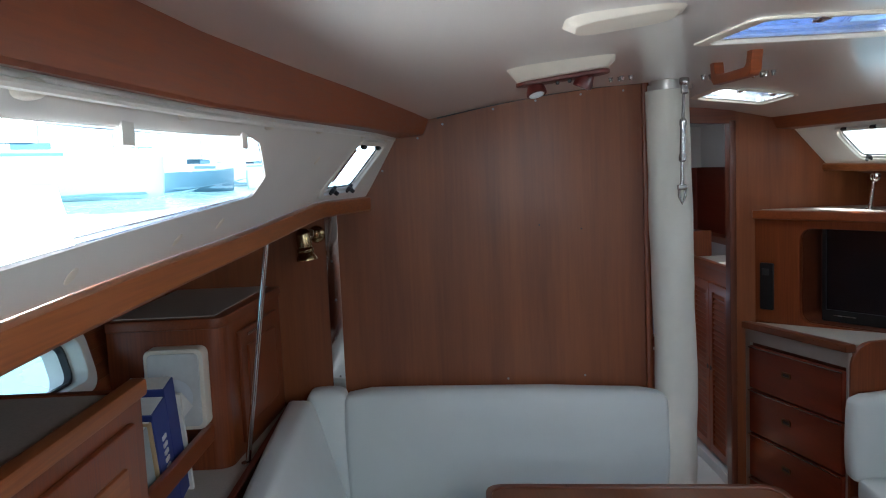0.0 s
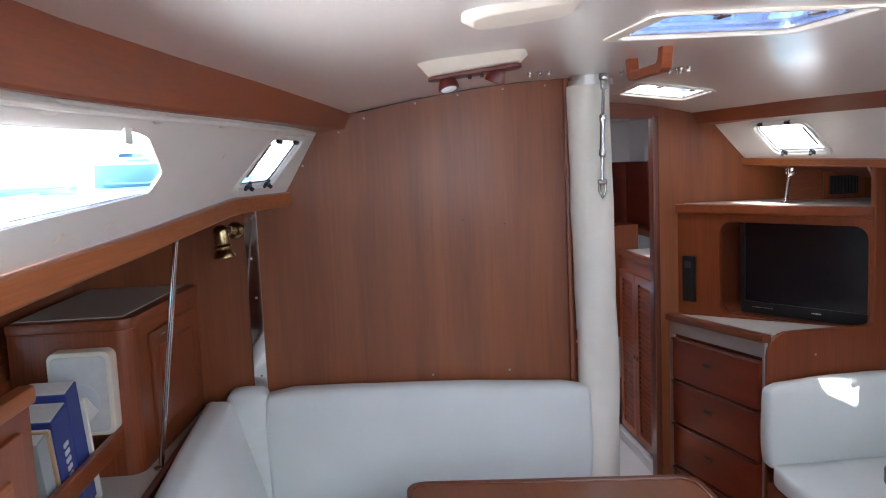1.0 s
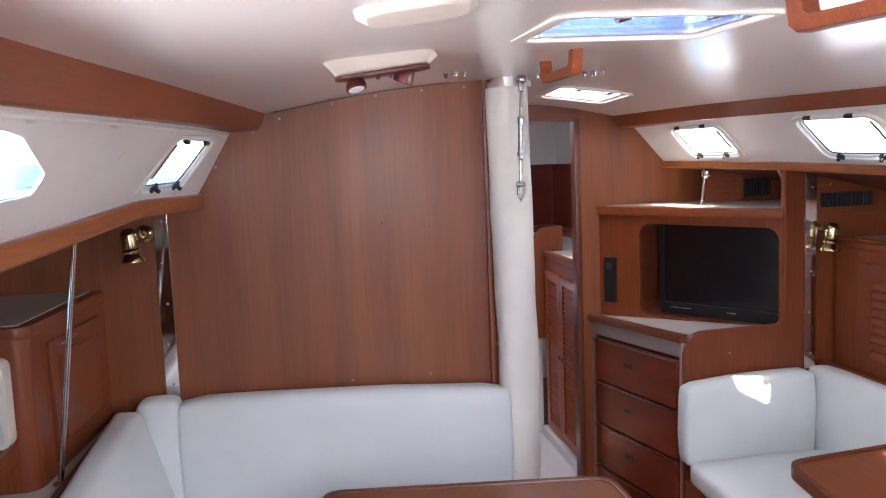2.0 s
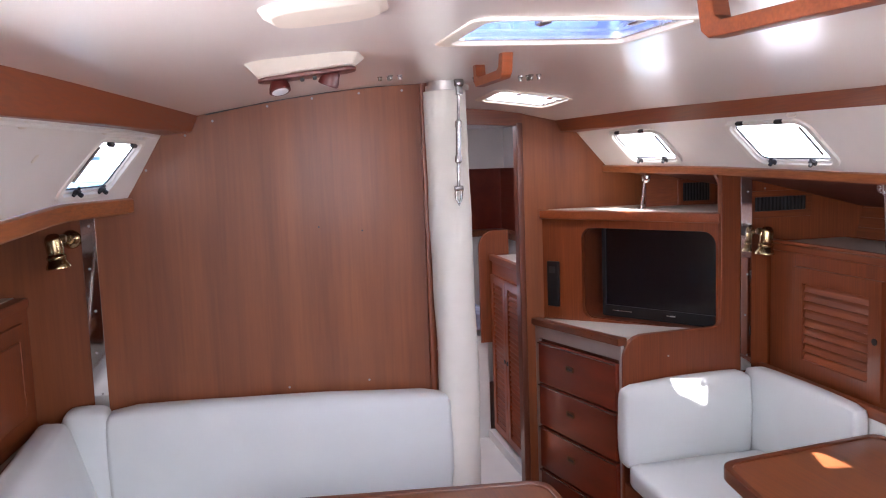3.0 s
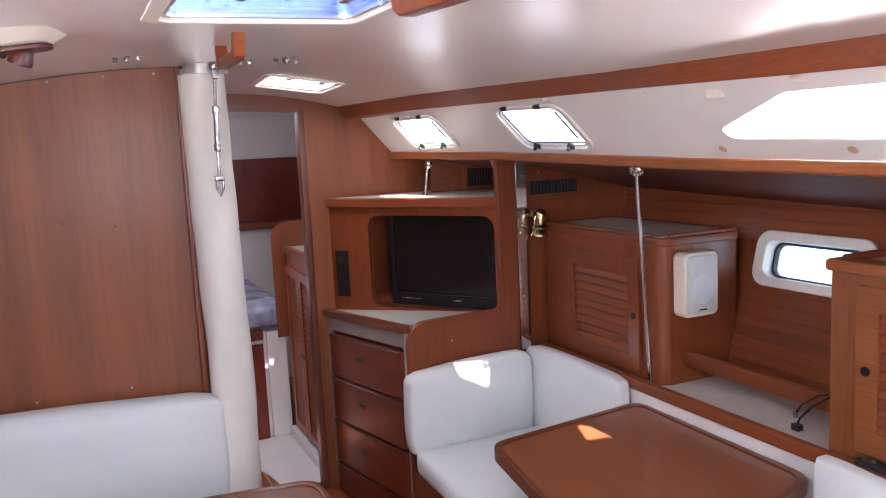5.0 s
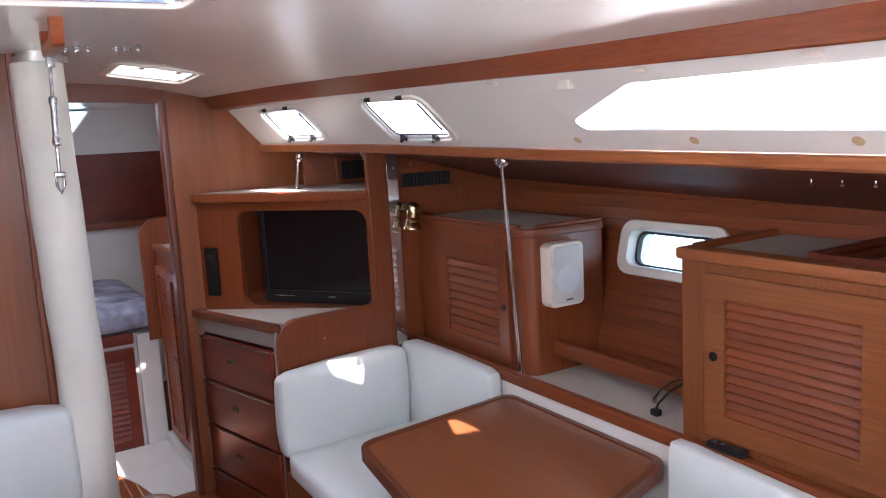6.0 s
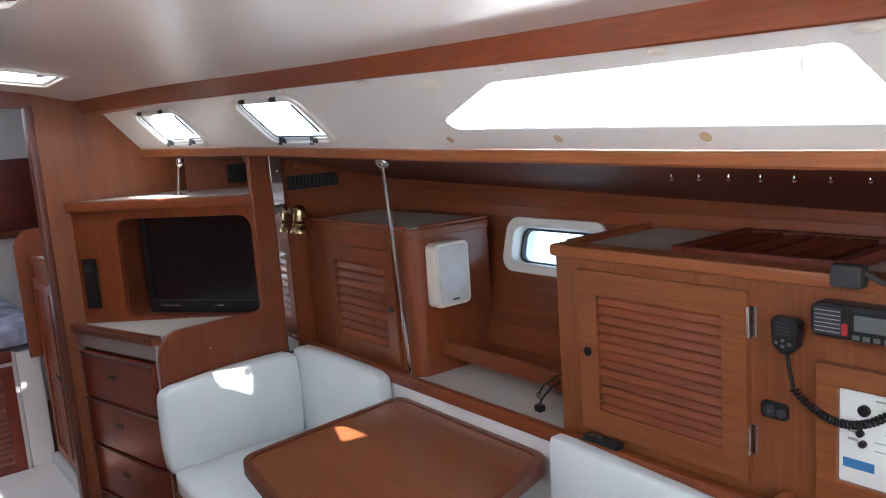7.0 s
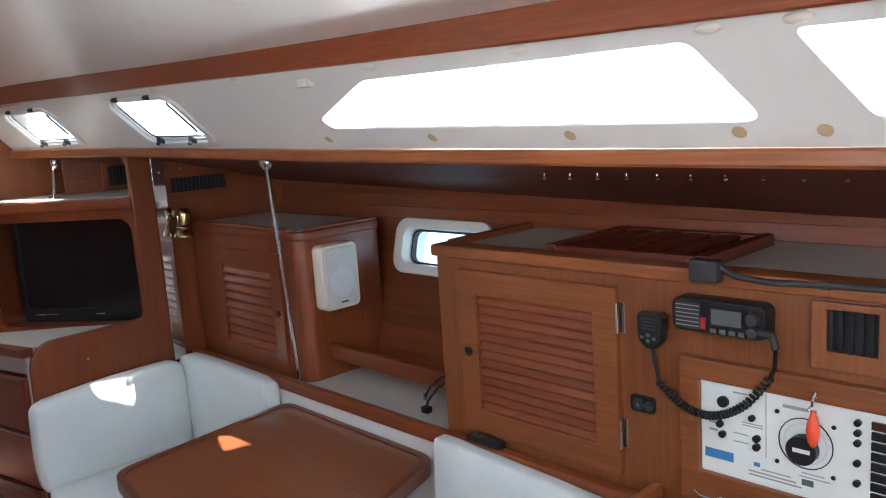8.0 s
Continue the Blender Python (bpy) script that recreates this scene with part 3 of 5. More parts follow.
ss = thing("starboard_settee", (1.9, 2.3, 0), "built-in corner settee with white vinyl cushions", "settee")
part("base", box(1.62, 2.22, 1.6, 2.62, 0.0, 0.345, 0.004), ply_white, ss)
part("fascia", box(1.595, 1.619, 1.6, 2.62, 0.24, 0.345, 0.006), teak_y, ss, "teak fascia under the seat")
part("seat_cushion", cushion(1.575, 2.2, 1.95, 2.555, 0.35, 0.452, 0.03), vinyl, ss)
part("side_seat_cushion", cushion(1.62, 2.2, 0.5, 1.945, 0.35, 0.44, 0.03), vinyl, ss)
part("back_cushion", sheared(cushion(1.575, 2.116, 2.545, 2.645, 0.41, 0.735, 0.035), 1.575, 2.116, 0.0, 0.025), vinyl, ss)
part("corner_back_cushion", cushion(2.122, 2.206, 2.02, 2.64, 0.40, 0.765, 0.03), vinyl, ss)
part("aft_back_cushion", sheared(cushion(2.142, 2.206, 0.45, 1.226, 0.40, 0.772, 0.02, 0.006), 0.45, 1.226, -0.05, 0.0, 1), vinyl, ss)
part("back_panel", box(2.2068, 2.2225, -1.2, 2.65, 0.3, 0.7255, 0.002), ply_white, ss, "white panel behind the cushions")


# ---- tables ----
def rounded_poly(poly, r, k=6):
    out = []
    n = len(poly)
    for i in range(n):
        p, a, b = Vector(poly[i]), Vector(poly[i - 1]), Vector(poly[(i + 1) % n])
        da, db = a - p, b - p
        s, e = p + da.normalized() * r, p + db.normalized() * r
        for j in range(k + 1):
            t = j / k
            q = s * (1 - t) ** 2 + p * 2 * t * (1 - t) + e * t * t
            out.append((q.x, q.y))
    return out


def inset(poly, d):
    c = Vector((sum(p[0] for p in poly), sum(p[1] for p in poly))) / len(poly)
    return [tuple(Vector(p) + (c - Vector(p)).normalized() * d) for p in poly]


def table(name, corners, r, z, label, foot):
    t = thing(name, (*foot, 0), label, "table")
    o = rounded_poly(corners, r)
    part("tabletop", flat(inset(o, 0.012), z - 0.035, z - 0.006), table_y, t)
    rim = ring_plate([(x, y) for x, y in o], inset(o, 0.028), -(z - 0.042), -z, Matrix(((1, 0, 0, 0), (0, 0, 1, 0), (0, -1, 0, 0), (0, 0, 0, 1))), 0.004)
    part("edge_moulding", rim, table_edge, t, "darker rounded edge moulding")
    part("pedestal", box(foot[0] - 0.09, foot[0] + 0.09, foot[1] - 0.16, foot[1] + 0.16, 0.0, z - 0.036, 0.012), teak_v, t)
    return t


table("dinette_table", [(1.578, 1.925), (2.205, 2.0), (2.198, 1.262), (1.44, 1.03)], 0.06, 0.688, "varnished teak dinette table with raised edge", (1.85, 1.5))
table("saloon_table", [(0.195, 2.06), (1.04, 1.96), (1.02, 0.85), (0.18, 0.95)], 0.07, 0.688, "varnished teak saloon table with rounded corners", (0.6, 1.5))

# ---- starboard shelf ----
single("shelf_starboard", box(2.2255, 2.56, -1.9, 2.655, 0.715, 0.742, 0.002), formica, "speckled grey laminate shelf behind the settee", "shelf", "structure")
single("trim_shelf_fiddle_starboard", box(2.196, 2.225, -1.9, 2.655, 0.726, 0.768, 0.006), teak_y, "teak fiddle rail along the shelf", "trim", "structure")
single("trim_shelf_rail", box(2.352, 2.371, 1.249, 1.934, 0.808, 0.862, 0.006), teak_y, "teak retaining rail between the two lockers", "trim", "structure")
single("shelf_port", box(-0.85, -0.478, -1.9, 2.575, 0.775, 0.80, 0.002), formica, "speckled grey laminate shelf behind the settee", "shelf", "structure")
single("trim_shelf_fiddle_port", box(-0.478, -0.456, -1.9, 2.575, 0.74, 0.825, 0.006), dark_x, "dark teak fiddle rail along the shelf", "trim", "structure")
single("wall_settee_back_port", box(-0.49, -0.479, -1.9, 2.575, 0.3, 0.774, 0), ply_white, "white panel under the shelf", "wall", "structure")


def louvre_door(parent, m, w, h, n, material, slat_mat, knob_x, border=0.062):
    """A framed louvred door in local x, z, facing local -y."""
    d = part("door", ring_plate(rrect(0, w, 0, h, 0.004, 2), rrect(border, w - border, border, h - border, 0.003, 2), -0.014, 0.004, m, 0.002), material, parent)
    # dark backing puts the shade between the slats into the colour
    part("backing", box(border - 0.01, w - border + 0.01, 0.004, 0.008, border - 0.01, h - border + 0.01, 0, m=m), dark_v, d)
    pitch = (h - 2 * border) / n
    for i in range(n):
        z = border + pitch * i
        bm = prism([(-0.003, z), (-0.001, z + pitch * 1.02), (0.003, z + pitch * 1.02), (-0.009, z - 0.002), (-0.011, z + 0.002)], border - 0.004, w - border + 0.004, m @ Matrix(((0, 1, 0, 0), (1, 0, 0, 0), (0, 0, 1, 0), (0, 0, 0, 1))))
        part("slat", bm, slat_mat, d, smooth=False)
    k = m @ Matrix.Translation((knob_x, -0.0155, h * 0.5)) @ Matrix.Rotation(radians(90), 4, "X")
    part("finger_hole", lathe([(0.0122, -0.002), (0.0122, 0.0012), (0.009, 0.0014), (0.003, 0.0012)], k, 16), black, d, "dark finger hole")
    return d


# forward starboard locker
c1 = thing("louvred_locker", (2.42, 2.3, 0.742), "teak locker with a louvred door on the shelf", "cabinet")
body = [(2.262 + 0.05, 1.935), (2.6, 1.935), (2.6, 2.655), (2.262, 2.655)] + [(2.312 - 0.05 * math.cos(radians(a)), 1.985 - 0.05 * math.sin(radians(a))) for a in (0, 18, 36, 54, 72)]
part("body", flat(body, 0.743, 1.228), teak_v, c1)
part("top_moulding", flat([(x - 0.006 * (x < 2.4), y - 0.006 * (y < 2.1)) for x, y in body], 1.228, 1.258, 0.006), teak_y, c1)
part("top", flat([(2.285, 1.965), (2.6, 1.965), (2.6, 2.65), (2.285, 2.65)], 1.2582, 1.2605), formica, c1, "speckled laminate top")
part("fiddle", box(2.257, 2.277, 1.985, 2.652, 1.2585, 1.271, 0.004), teak_y, c1)
part("end_fiddle", box(2.30, 2.60, 1.93, 1.948, 1.2585, 1.271, 0.004), teak_x, c1)
louvre_door(c1, basis((2.262, 2.50, 0.765), (0, -1, 0), (1, 0, 0)), 0.46, 0.415, 9, teak_v, teak_y, 0.432, 0.06)

for z in (0.868, 1.108):
    h = thing("door_hinge", (2.26, 2.505, z - 0.02), "small pale steel hinge of the locker door", "hinge", "steel hinges")
    part("leaf", box(2.2592, 2.2617, 2.504, 2.512, z - 0.02, z + 0.02, 0.001), steel, h)
    part("knuckle", tube([(2.2575, 2.503, z - 0.02), (2.2575, 2.503, z + 0.02)], 0.0025, 8), steel, h)

# nav locker run with the second louvred door
c2 = thing("nav_locker", (2.45, 0.7, 0.742), "long teak locker with a louvred door and instruments", "cabinet")
part("front_panel", box(2.236, 2.256, -1.2, 1.248, 0.744, 1.24, 0.003), honey_v, c2)
part("end_panel", box(2.257, 2.62, 1.228, 1.248, 0.744, 1.25, 0.003), teak_v, c2)
part("top_moulding", box(2.226, 2.29, -1.2, 1.262, 1.24, 1.272, 0.008), golden, c2)
part("end_moulding", box(2.29, 2.63, 1.236, 1.262, 1.245, 1.276, 0.006), teak_x, c2)
part("top", box(2.29, 2.66, -1.2, 1.236, 1.235, 1.258, 0.001), formica, c2, "speckled laminate top")
louvre_door(c2, basis((2.236, 1.165, 0.79), (0, -1, 0), (1, 0, 0)), 0.475, 0.425, 13, honey_y, teak_y, 0.03, 0.062)

# port lockers
c3 = thing("port_locker", (-0.7, 2.25, 0.8), "teak locker with a panelled door on the shelf", "cabinet")
b3 = [(-0.86, 1.97), (-0.58, 1.97)] + [(-0.575 + 0.045 * math.sin(radians(a)), 2.015 - 0.045 * math.cos(radians(a))) for a in (10, 30, 50, 70, 90)] + [(-0.495, 2.575), (-0.86, 2.575)]
part("body", flat(b3, 0.801, 1.21), teak_v, c3)
part("top_moulding", flat([(x + 0.006 * (x > -0.6), y - 0.006 * (y < 2.1)) for x, y in b3], 1.21, 1.242, 0.006), teak_y, c3)
part("top", flat([(-0.85, 1.995), (-0.56, 1.995), (-0.53, 2.57), (-0.85, 2.57)], 1.2422, 1.2445), formica, c3, "speckled laminate top")
d3 = part("door", box(0, 0.40, -0.012, 0.002, 0, 0.34, 0.004, m=basis((-0.525, 2.09, 0.835), (0.035, 0.485, 0), (-1, 0.07, 0))), teak_v, c3)
part("metal_strip", box(0.06, 0.19, -0.017, -0.0125, 0.318, 0.326, 0.001, m=basis((-0.525, 2.09, 0.835), (0.035, 0.485, 0), (-1, 0.07, 0))), steel, d3, "thin pale metal strip")
part("raised_panel", box(0.05, 0.35, -0.018, -0.011, 0.05, 0.29, 0.006, m=basis((-0.525, 2.09, 0.835), (0.035, 0.485, 0), (-1, 0.07, 0))), teak_v, d3)

c4 = thing("aft_port_locker", (-0.65, 0.5, 0.8), "teak locker with panelled doors and laminate top", "cabinet")
part("front_panel", box(-0.49, -0.472, -1.2, 1.2, 0.801, 1.255, 0.003), teak_v, c4)
part("end_panel", box(-0.86, -0.49, 1.18, 1.2, 0.801, 1.25, 0.003), teak_v, c4)
part("top_moulding", box(-0.495, -0.462, -1.2, 1.212, 1.235, 1.268, 0.007), golden, c4)
part("top", box(-0.86, -0.495, -1.2, 1.18, 1.23, 1.246, 0.001), formica, c4, "speckled laminate top")
for y in (0.72, 0.2):
    d4 = part("door", box(-0.474, -0.460, y, y + 0.42, 0.83, 1.205, 0.005), teak_v, c4)
    part("raised_panel", box(-0.464, -0.454, y + 0.06, y + 0.36, 0.89, 1.145, 0.006), golden, d4)


# ---- small shared pieces ----
def screw_mesh():
    bm = lathe([(0.0042, 0.0), (0.0042, 0.001), (0.002, 0.0018)], Matrix.Identity(4), 10)
    me = bpy.data.meshes.new("screw")
    bm.to_mesh(me)
    bm.free()
    me.materials.append(grey_ink)
    return me


SCREW = screw_mesh()


def screw(parent, place, normal):
    ob = new("screw", SCREW)
    q = Vector(normal).to_track_quat("Z", "Y")
    ob.parent = parent
    ob.matrix_basis = Matrix.Translation(Vector(place) - AT[parent.name]) @ q.to_matrix().to_4x4()
    return ob


for x, z in ((0.12, 1.79), (0.30, 1.835), (0.45, 1.858), (0.61, 1.873), (0.76, 1.88), (0.6, 0.865), (0.32, 0.865), (-0.10, 1.635), (-0.2, 1.5), (0.03, 1.745)):
    screw(main_bulkhead, (x, 2.58, z), (0, -1, 0))
for x, y in ((0.65, 1.4), (0.5, 1.42)):
    part("plug_hole", lathe([(0.003, 0), (0.003, 0.0006)], basis((x - 0.05, 2.579, y), (1, 0, 0), (0, 0, -1)), 8), rubber, main_bulkhead)

# ---- television corner ----
A, B = Vector((1.55, 3.40, 0)), Vector((2.05, 2.665, 0))
TX = (B - A).normalized()
TY = Vector((-TX.y, TX.x, 0))
TV = basis((A.x, A.y, 0), TX, TY)
tvc = thing("television_cabinet", (1.85, 3.1, 0.86), "teak corner cabinet with a rounded television opening", "cabinet")
part("face", ring_plate(rrect(0.0, 0.885, 0.868, 1.345, 0.004, 6), rrect(0.22, 0.86, 0.89, 1.308, 0.055, 6), 0.0, 0.024, TV, 0.004), teak_v, tvc)
# lining and back are coloured darker than the teak face as recess shade
part("inner_lining", ring_plate(rrect(0.21, 0.87, 0.88, 1.318, 0.055, 6), rrect(0.222, 0.858, 0.892, 1.306, 0.05, 6), 0.025, 0.17, TV), dark_v, tvc, "recess lining, darkened for the shade inside")
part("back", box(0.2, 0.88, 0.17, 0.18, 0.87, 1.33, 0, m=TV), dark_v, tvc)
tp = [(1.535, 3.395), (1.53, 3.375), (2.026, 2.652), (2.038, 2.66), (2.038, 2.70), (2.38, 2.71), (2.38, 3.395)]
part("top_shelf", flat(tp, 1.346, 1.386, 0.007), teak_x, tvc)
part("shelf_laminate", flat([(1.575, 3.38), (2.03, 2.71), (2.37, 2.72), (2.37, 3.38)], 1.3862, 1.388), formica, tvc, "pale laminate on the top shelf")
part("remote_holder", box(0.035, 0.10, -0.018, 0.0, 0.93, 1.145, 0.005, m=TV), black, tvc, "black plastic remote holder")
part("remote_button_bar", box(0.05, 0.085, -0.022, -0.0185, 1.09, 1.12, 0.002, m=TV), rubber, tvc)
tv = thing("television", (1.95, 3.1, 0.89), "black flat-screen television in the cabinet recess", "television")
part("bezel", ring_plate(rrect(0.275, 0.875, 0.893, 1.328, 0.008, 3), rrect(0.292, 0.862, 0.945, 1.314, 0.003, 3), 0.085, 0.12, TV, 0.003), black, tv)
part("screen", box(0.291, 0.863, 0.095, 0.1, 0.944, 1.315, 0, m=TV), screen_m, tv, "glossy black screen")
part("sensor_bar", box(0.33, 0.43, 0.0825, 0.086, 0.921, 0.925, 0, m=TV), steel, tv)
part("control_dots", box(0.60, 0.64, 0.0825, 0.086, 0.921, 0.926, 0, m=TV), steel, tv)
# niche above: vent panel and the short chrome strut
np_ = thing("vent_panel", (2.2, 3.1, 1.387), "teak panel with a black slatted air vent", "vent")
M = basis((2.0, 3.22, 1.386), (1, -0.12, 0), (0.12, 1, 0))
part("panel", box(0, 0.42, 0, 0.014, 0.001, 0.17, 0.002, m=M), teak_x, np_)
part("vent_frame", ring_plate(rrect(0.15, 0.33, 0.008, 0.122, 0.003, 2), rrect(0.175, 0.305, 0.022, 0.106, 0.002, 2), -0.008, 0.0, M, 0.002), teak_v, np_)
part("vent_backing", box(0.175, 0.305, -0.002, -0.0005, 0.022, 0.106, 0, m=M), black, np_)
for i in range(9):
    part("vent_slat", box(0.178 + 0.0145 * i, 0.183 + 0.0145 * i, -0.007, -0.002, 0.022, 0.106, 0, m=M), rubber, np_, smooth=False)


def strut(name, top, foot, r, label):
    t = thing(name, foot, label, "post", "chrome support posts")
    top, foot = Vector(top), Vector(foot)
    d = (top - foot).normalized()
    part("rod", tube([foot + d * 0.006, top - d * 0.01], r), chrome, t)
    part("foot_flange", lathe([(0.019, 0), (0.019, 0.004), (0.011, 0.008)], Matrix.Translation(foot), 16), steel, t)
    part("top_socket", lathe([(r + 0.002, -0.035), (r + 0.005, -0.03), (r + 0.005, -0.012), (r + 0.009, -0.004), (r + 0.009, 0.0)], Matrix.Translation(top), 14), chrome, t)
    for dx in (-0.024, 0.024):
        part("socket_ear", lathe([(0.009, -0.03), (0.015, -0.022), (0.017, -0.012), (0.015, 0.0)], Matrix.Translation(top + Vector((0.3 * dx, dx, 0))), 12), chrome, t)
    return t


strut("support_post", (2.205, 1.985, 1.507), (2.26, 1.995, 0.742), 0.0075, "slender chrome post leaning between shelf and rail")
strut("support_post", (-0.372, 1.91, 1.497), (-0.496, 2.01, 0.80), 0.0075, "slender chrome post leaning between shelf and rail")
strut("support_post", (1.918, 3.06, 1.54), (1.90, 3.07, 1.387), 0.007, "short chrome post on the television shelf")

# counter over the drawers and the low bulkhead behind the settee
C, D = Vector((1.50, 3.40, 0)), Vector((1.60, 2.64, 0))
DX = (D - C).normalized()
SL = 0.065
DM = basis((C.x, C.y, 0), DX, (-DX.y, DX.x, 0)) @ Matrix(((1, 0, 0, 0), (0, 1, 0, 0), (SL, 0, 1, 0), (0, 0, 0, 1)))
dr = thing("drawer_chest", (1.7, 3.0, 0), "dark mahogany chest of four drawers with grey edging", "chest")
part("carcass", box(0.0, 0.74, 0.02, 0.35, 0.0, 0.835, 0.002, m=DM), dark_v, dr)
part("grey_edging", ring_plate(rrect(0.0, 0.75, 0.02, 0.835, 0.006, 2), rrect(0.04, 0.735, 0.03, 0.775, 0.004, 2), 0.004, 0.02, DM, 0.002), grey_trim, dr, "grey metal edging strip")
part("front_moulding", box(-0.012, 0.76, -0.014, 0.03, 0.835, 0.868, 0.008, m=DM), table_edge, dr, "rounded mahogany nosing")
for z0, z1 in ((0.565, 0.762), (0.357, 0.558), (0.145, 0.350), (0.0, 0.138)):
    d = part("drawer", box(0.055, 0.732, -0.010, 0.012, z0, z1, 0.006, m=DM), drawer_wood, dr)
    part("drawer_lip", box(0.055, 0.732, -0.016, -0.009, z1 - 0.009, z1 - 0.003, 0.002, m=DM), dull_steel, d, "thin metal drawer lip")
    if z1 > 0.2:
        zc = z0 + (z1 - z0) * 0.56
        part("pull", ring_plate(rrect(0.325, 0.395, zc - 0.013, zc + 0.013, 0.011, 4), rrect(0.335, 0.385, zc - 0.006, zc + 0.006, 0.005, 4), -0.0135, -0.0095, DM, 0.001), bronze, d, "dark bronze finger pull")
        part("pull_recess", box(0.333, 0.387, -0.0115, -0.0105, zc - 0.007, zc + 0.007, 0, m=DM), rubber, d)
ct = thing("counter_top", (1.7, 3.0, 0.85), "speckled laminate counter in front of the television", "counter")
cb = flat([(1.512, 3.39), (1.61, 2.68), (2.04, 2.68), (1.56, 3.39)], 0.84, 0.862)
for v in cb.verts:
    v.co.z += SL * (3.39 - v.co.y)
part("worktop", cb, formica, ct)
low = [(1.60, 0.0), (2.1205, 0.0), (2.1205, 1.56), (2.034, 1.56), (2.034, 0.96)] + [(2.004 + 0.03 * math.cos(radians(a)), 0.96 - 0.03 * math.sin(radians(a))) for a in (22, 45, 68, 90)]
low += [(1.72, 0.925)] + [(1.70 - 0.095 * math.sin(radians(a)), 0.83 + 0.095 * math.cos(radians(a))) for a in (10, 25, 40, 55, 70, 85)]
lowb = single("wall_settee_end", prism(low, 2.646, 2.676, None, 0.006), teak_v, "teak end panel with a rounded corner and a tall post", "wall", "structure")
screw(lowb, (1.8, 2.646, 0.83), (0, -1, 0))
# aft-facing starboard wall with vent, mirror strip and bell
swall = single("wall_starboard_cross", prism([(2.05, 0.5), (2.75, 0.5), (2.75, 1.45), (2.02, 1.56), (2.05, 1.5)], 2.68, 2.70), teak_v, "teak cross wall beside the locker", "wall", "structure")
for x, z in ((2.25, 1.475), (2.45, 1.465)):
    screw(swall, (x, 2.68, z), (0, -1, 0))


def mirror_strip(x, y, z0, z1, w, label):
    t = thing("chainplate_cover", (x, y, z0), label, "trim strip", "polished strips")
    part("strip", box(x - w / 2, x + w / 2, y - 0.006, y, z0, z1, 0.001), mirror, t)
    n = 5
    for i in range(n):
        screw(t, (x + 0.004 * (-1) ** i, y - 0.006, z0 + (z1 - z0) * (0.08 + 0.84 * i / (n - 1))), (0, -1, 0))
    return t


mirror_strip(2.145, 2.652, 0.74, 1.53, 0.048, "polished steel strip screwed to the teak wall")
mirror_strip(-0.292, 2.579, 0.85, 1.515, 0.045, "polished steel strip screwed to the bulkhead")

vt = thing("air_vent", (2.32, 2.68, 1.38), "black slatted air vent in the teak wall", "vent")
part("vent_frame", ring_plate(rrect(2.18, 2.46, 1.355, 1.465, 0.004, 2), rrect(2.20, 2.435, 1.383, 1.44, 0.003, 2), 2.671, 2.68, None, 0.002), teak_x, vt)
part("vent_backing", box(2.2, 2.435, 2.677, 2.6795, 1.383, 1.44, 0), black, vt)
for i in range(14):
    part("vent_slat", box(2.204 + 0.0167 * i, 2.21 + 0.0167 * i, 2.672, 2.677, 1.383, 1.44, 0), rubber, vt, smooth=False)


def brass_lamp(x, y, z, s):
    """A swivelling brass reading lamp: round wall plate, knuckle and a shade with a flared lip."""
    t = thing("reading_lamp", (x, y, z), "polished brass reading lamp on a wall plate", "lamp", "brass reading lamps")
    M = Matrix.Translation((x, y, z)) @ Matrix.Rotation(radians(90), 4, "X")
    part("wall_plate", lathe([(0.031, 0), (0.031, 0.004), (0.027, 0.010), (0.017, 0.015), (0.013, 0.028)], M, 24), brass, t)
    part("arm", tube([(x, y - 0.02, z), (x + s * 0.006, y - 0.045, z + 0.004), (x + s * 0.02, y - 0.064, z + 0.006), (x + s * 0.034, y - 0.076, z + 0.002)], 0.009, 12), brass, t)
    H = Matrix.Translation((x + s * 0.036, y - 0.078, z + 0.012)) @ Matrix.Rotation(radians(6 * s), 4, "Y") @ Matrix.Rotation(radians(180), 4, "X")
    part("shade", lathe([(0.006, -0.014), (0.016, -0.011), (0.023, -0.002), (0.0255, 0.008), (0.0255, 0.046), (0.0235, 0.052), (0.029, 0.058), (0.0295, 0.064), (0.026, 0.069), (0.033, 0.083), (0.036, 0.09), (0.036, 0.096), (0.032, 0.096), (0.024, 0.07), (0.01, 0.06)], H, 26), brass, t, "brass shade with a flared lip")
    part("knuckle", lathe([(0.011, -0.017), (0.013, -0.012), (0.013, 0.012), (0.011, 0.017)], Matrix.Translation((x + s * 0.018, y - 0.062, z + 0.008)) @ Matrix.Rotation(radians(90), 4, "Y"), 14), bronze, t, "dark swivel knuckle")
    return t


brass_lamp(2.17, 2.678, 1.302, 1)
brass_lamp(-0.345, 2.58, 1.422, -1)


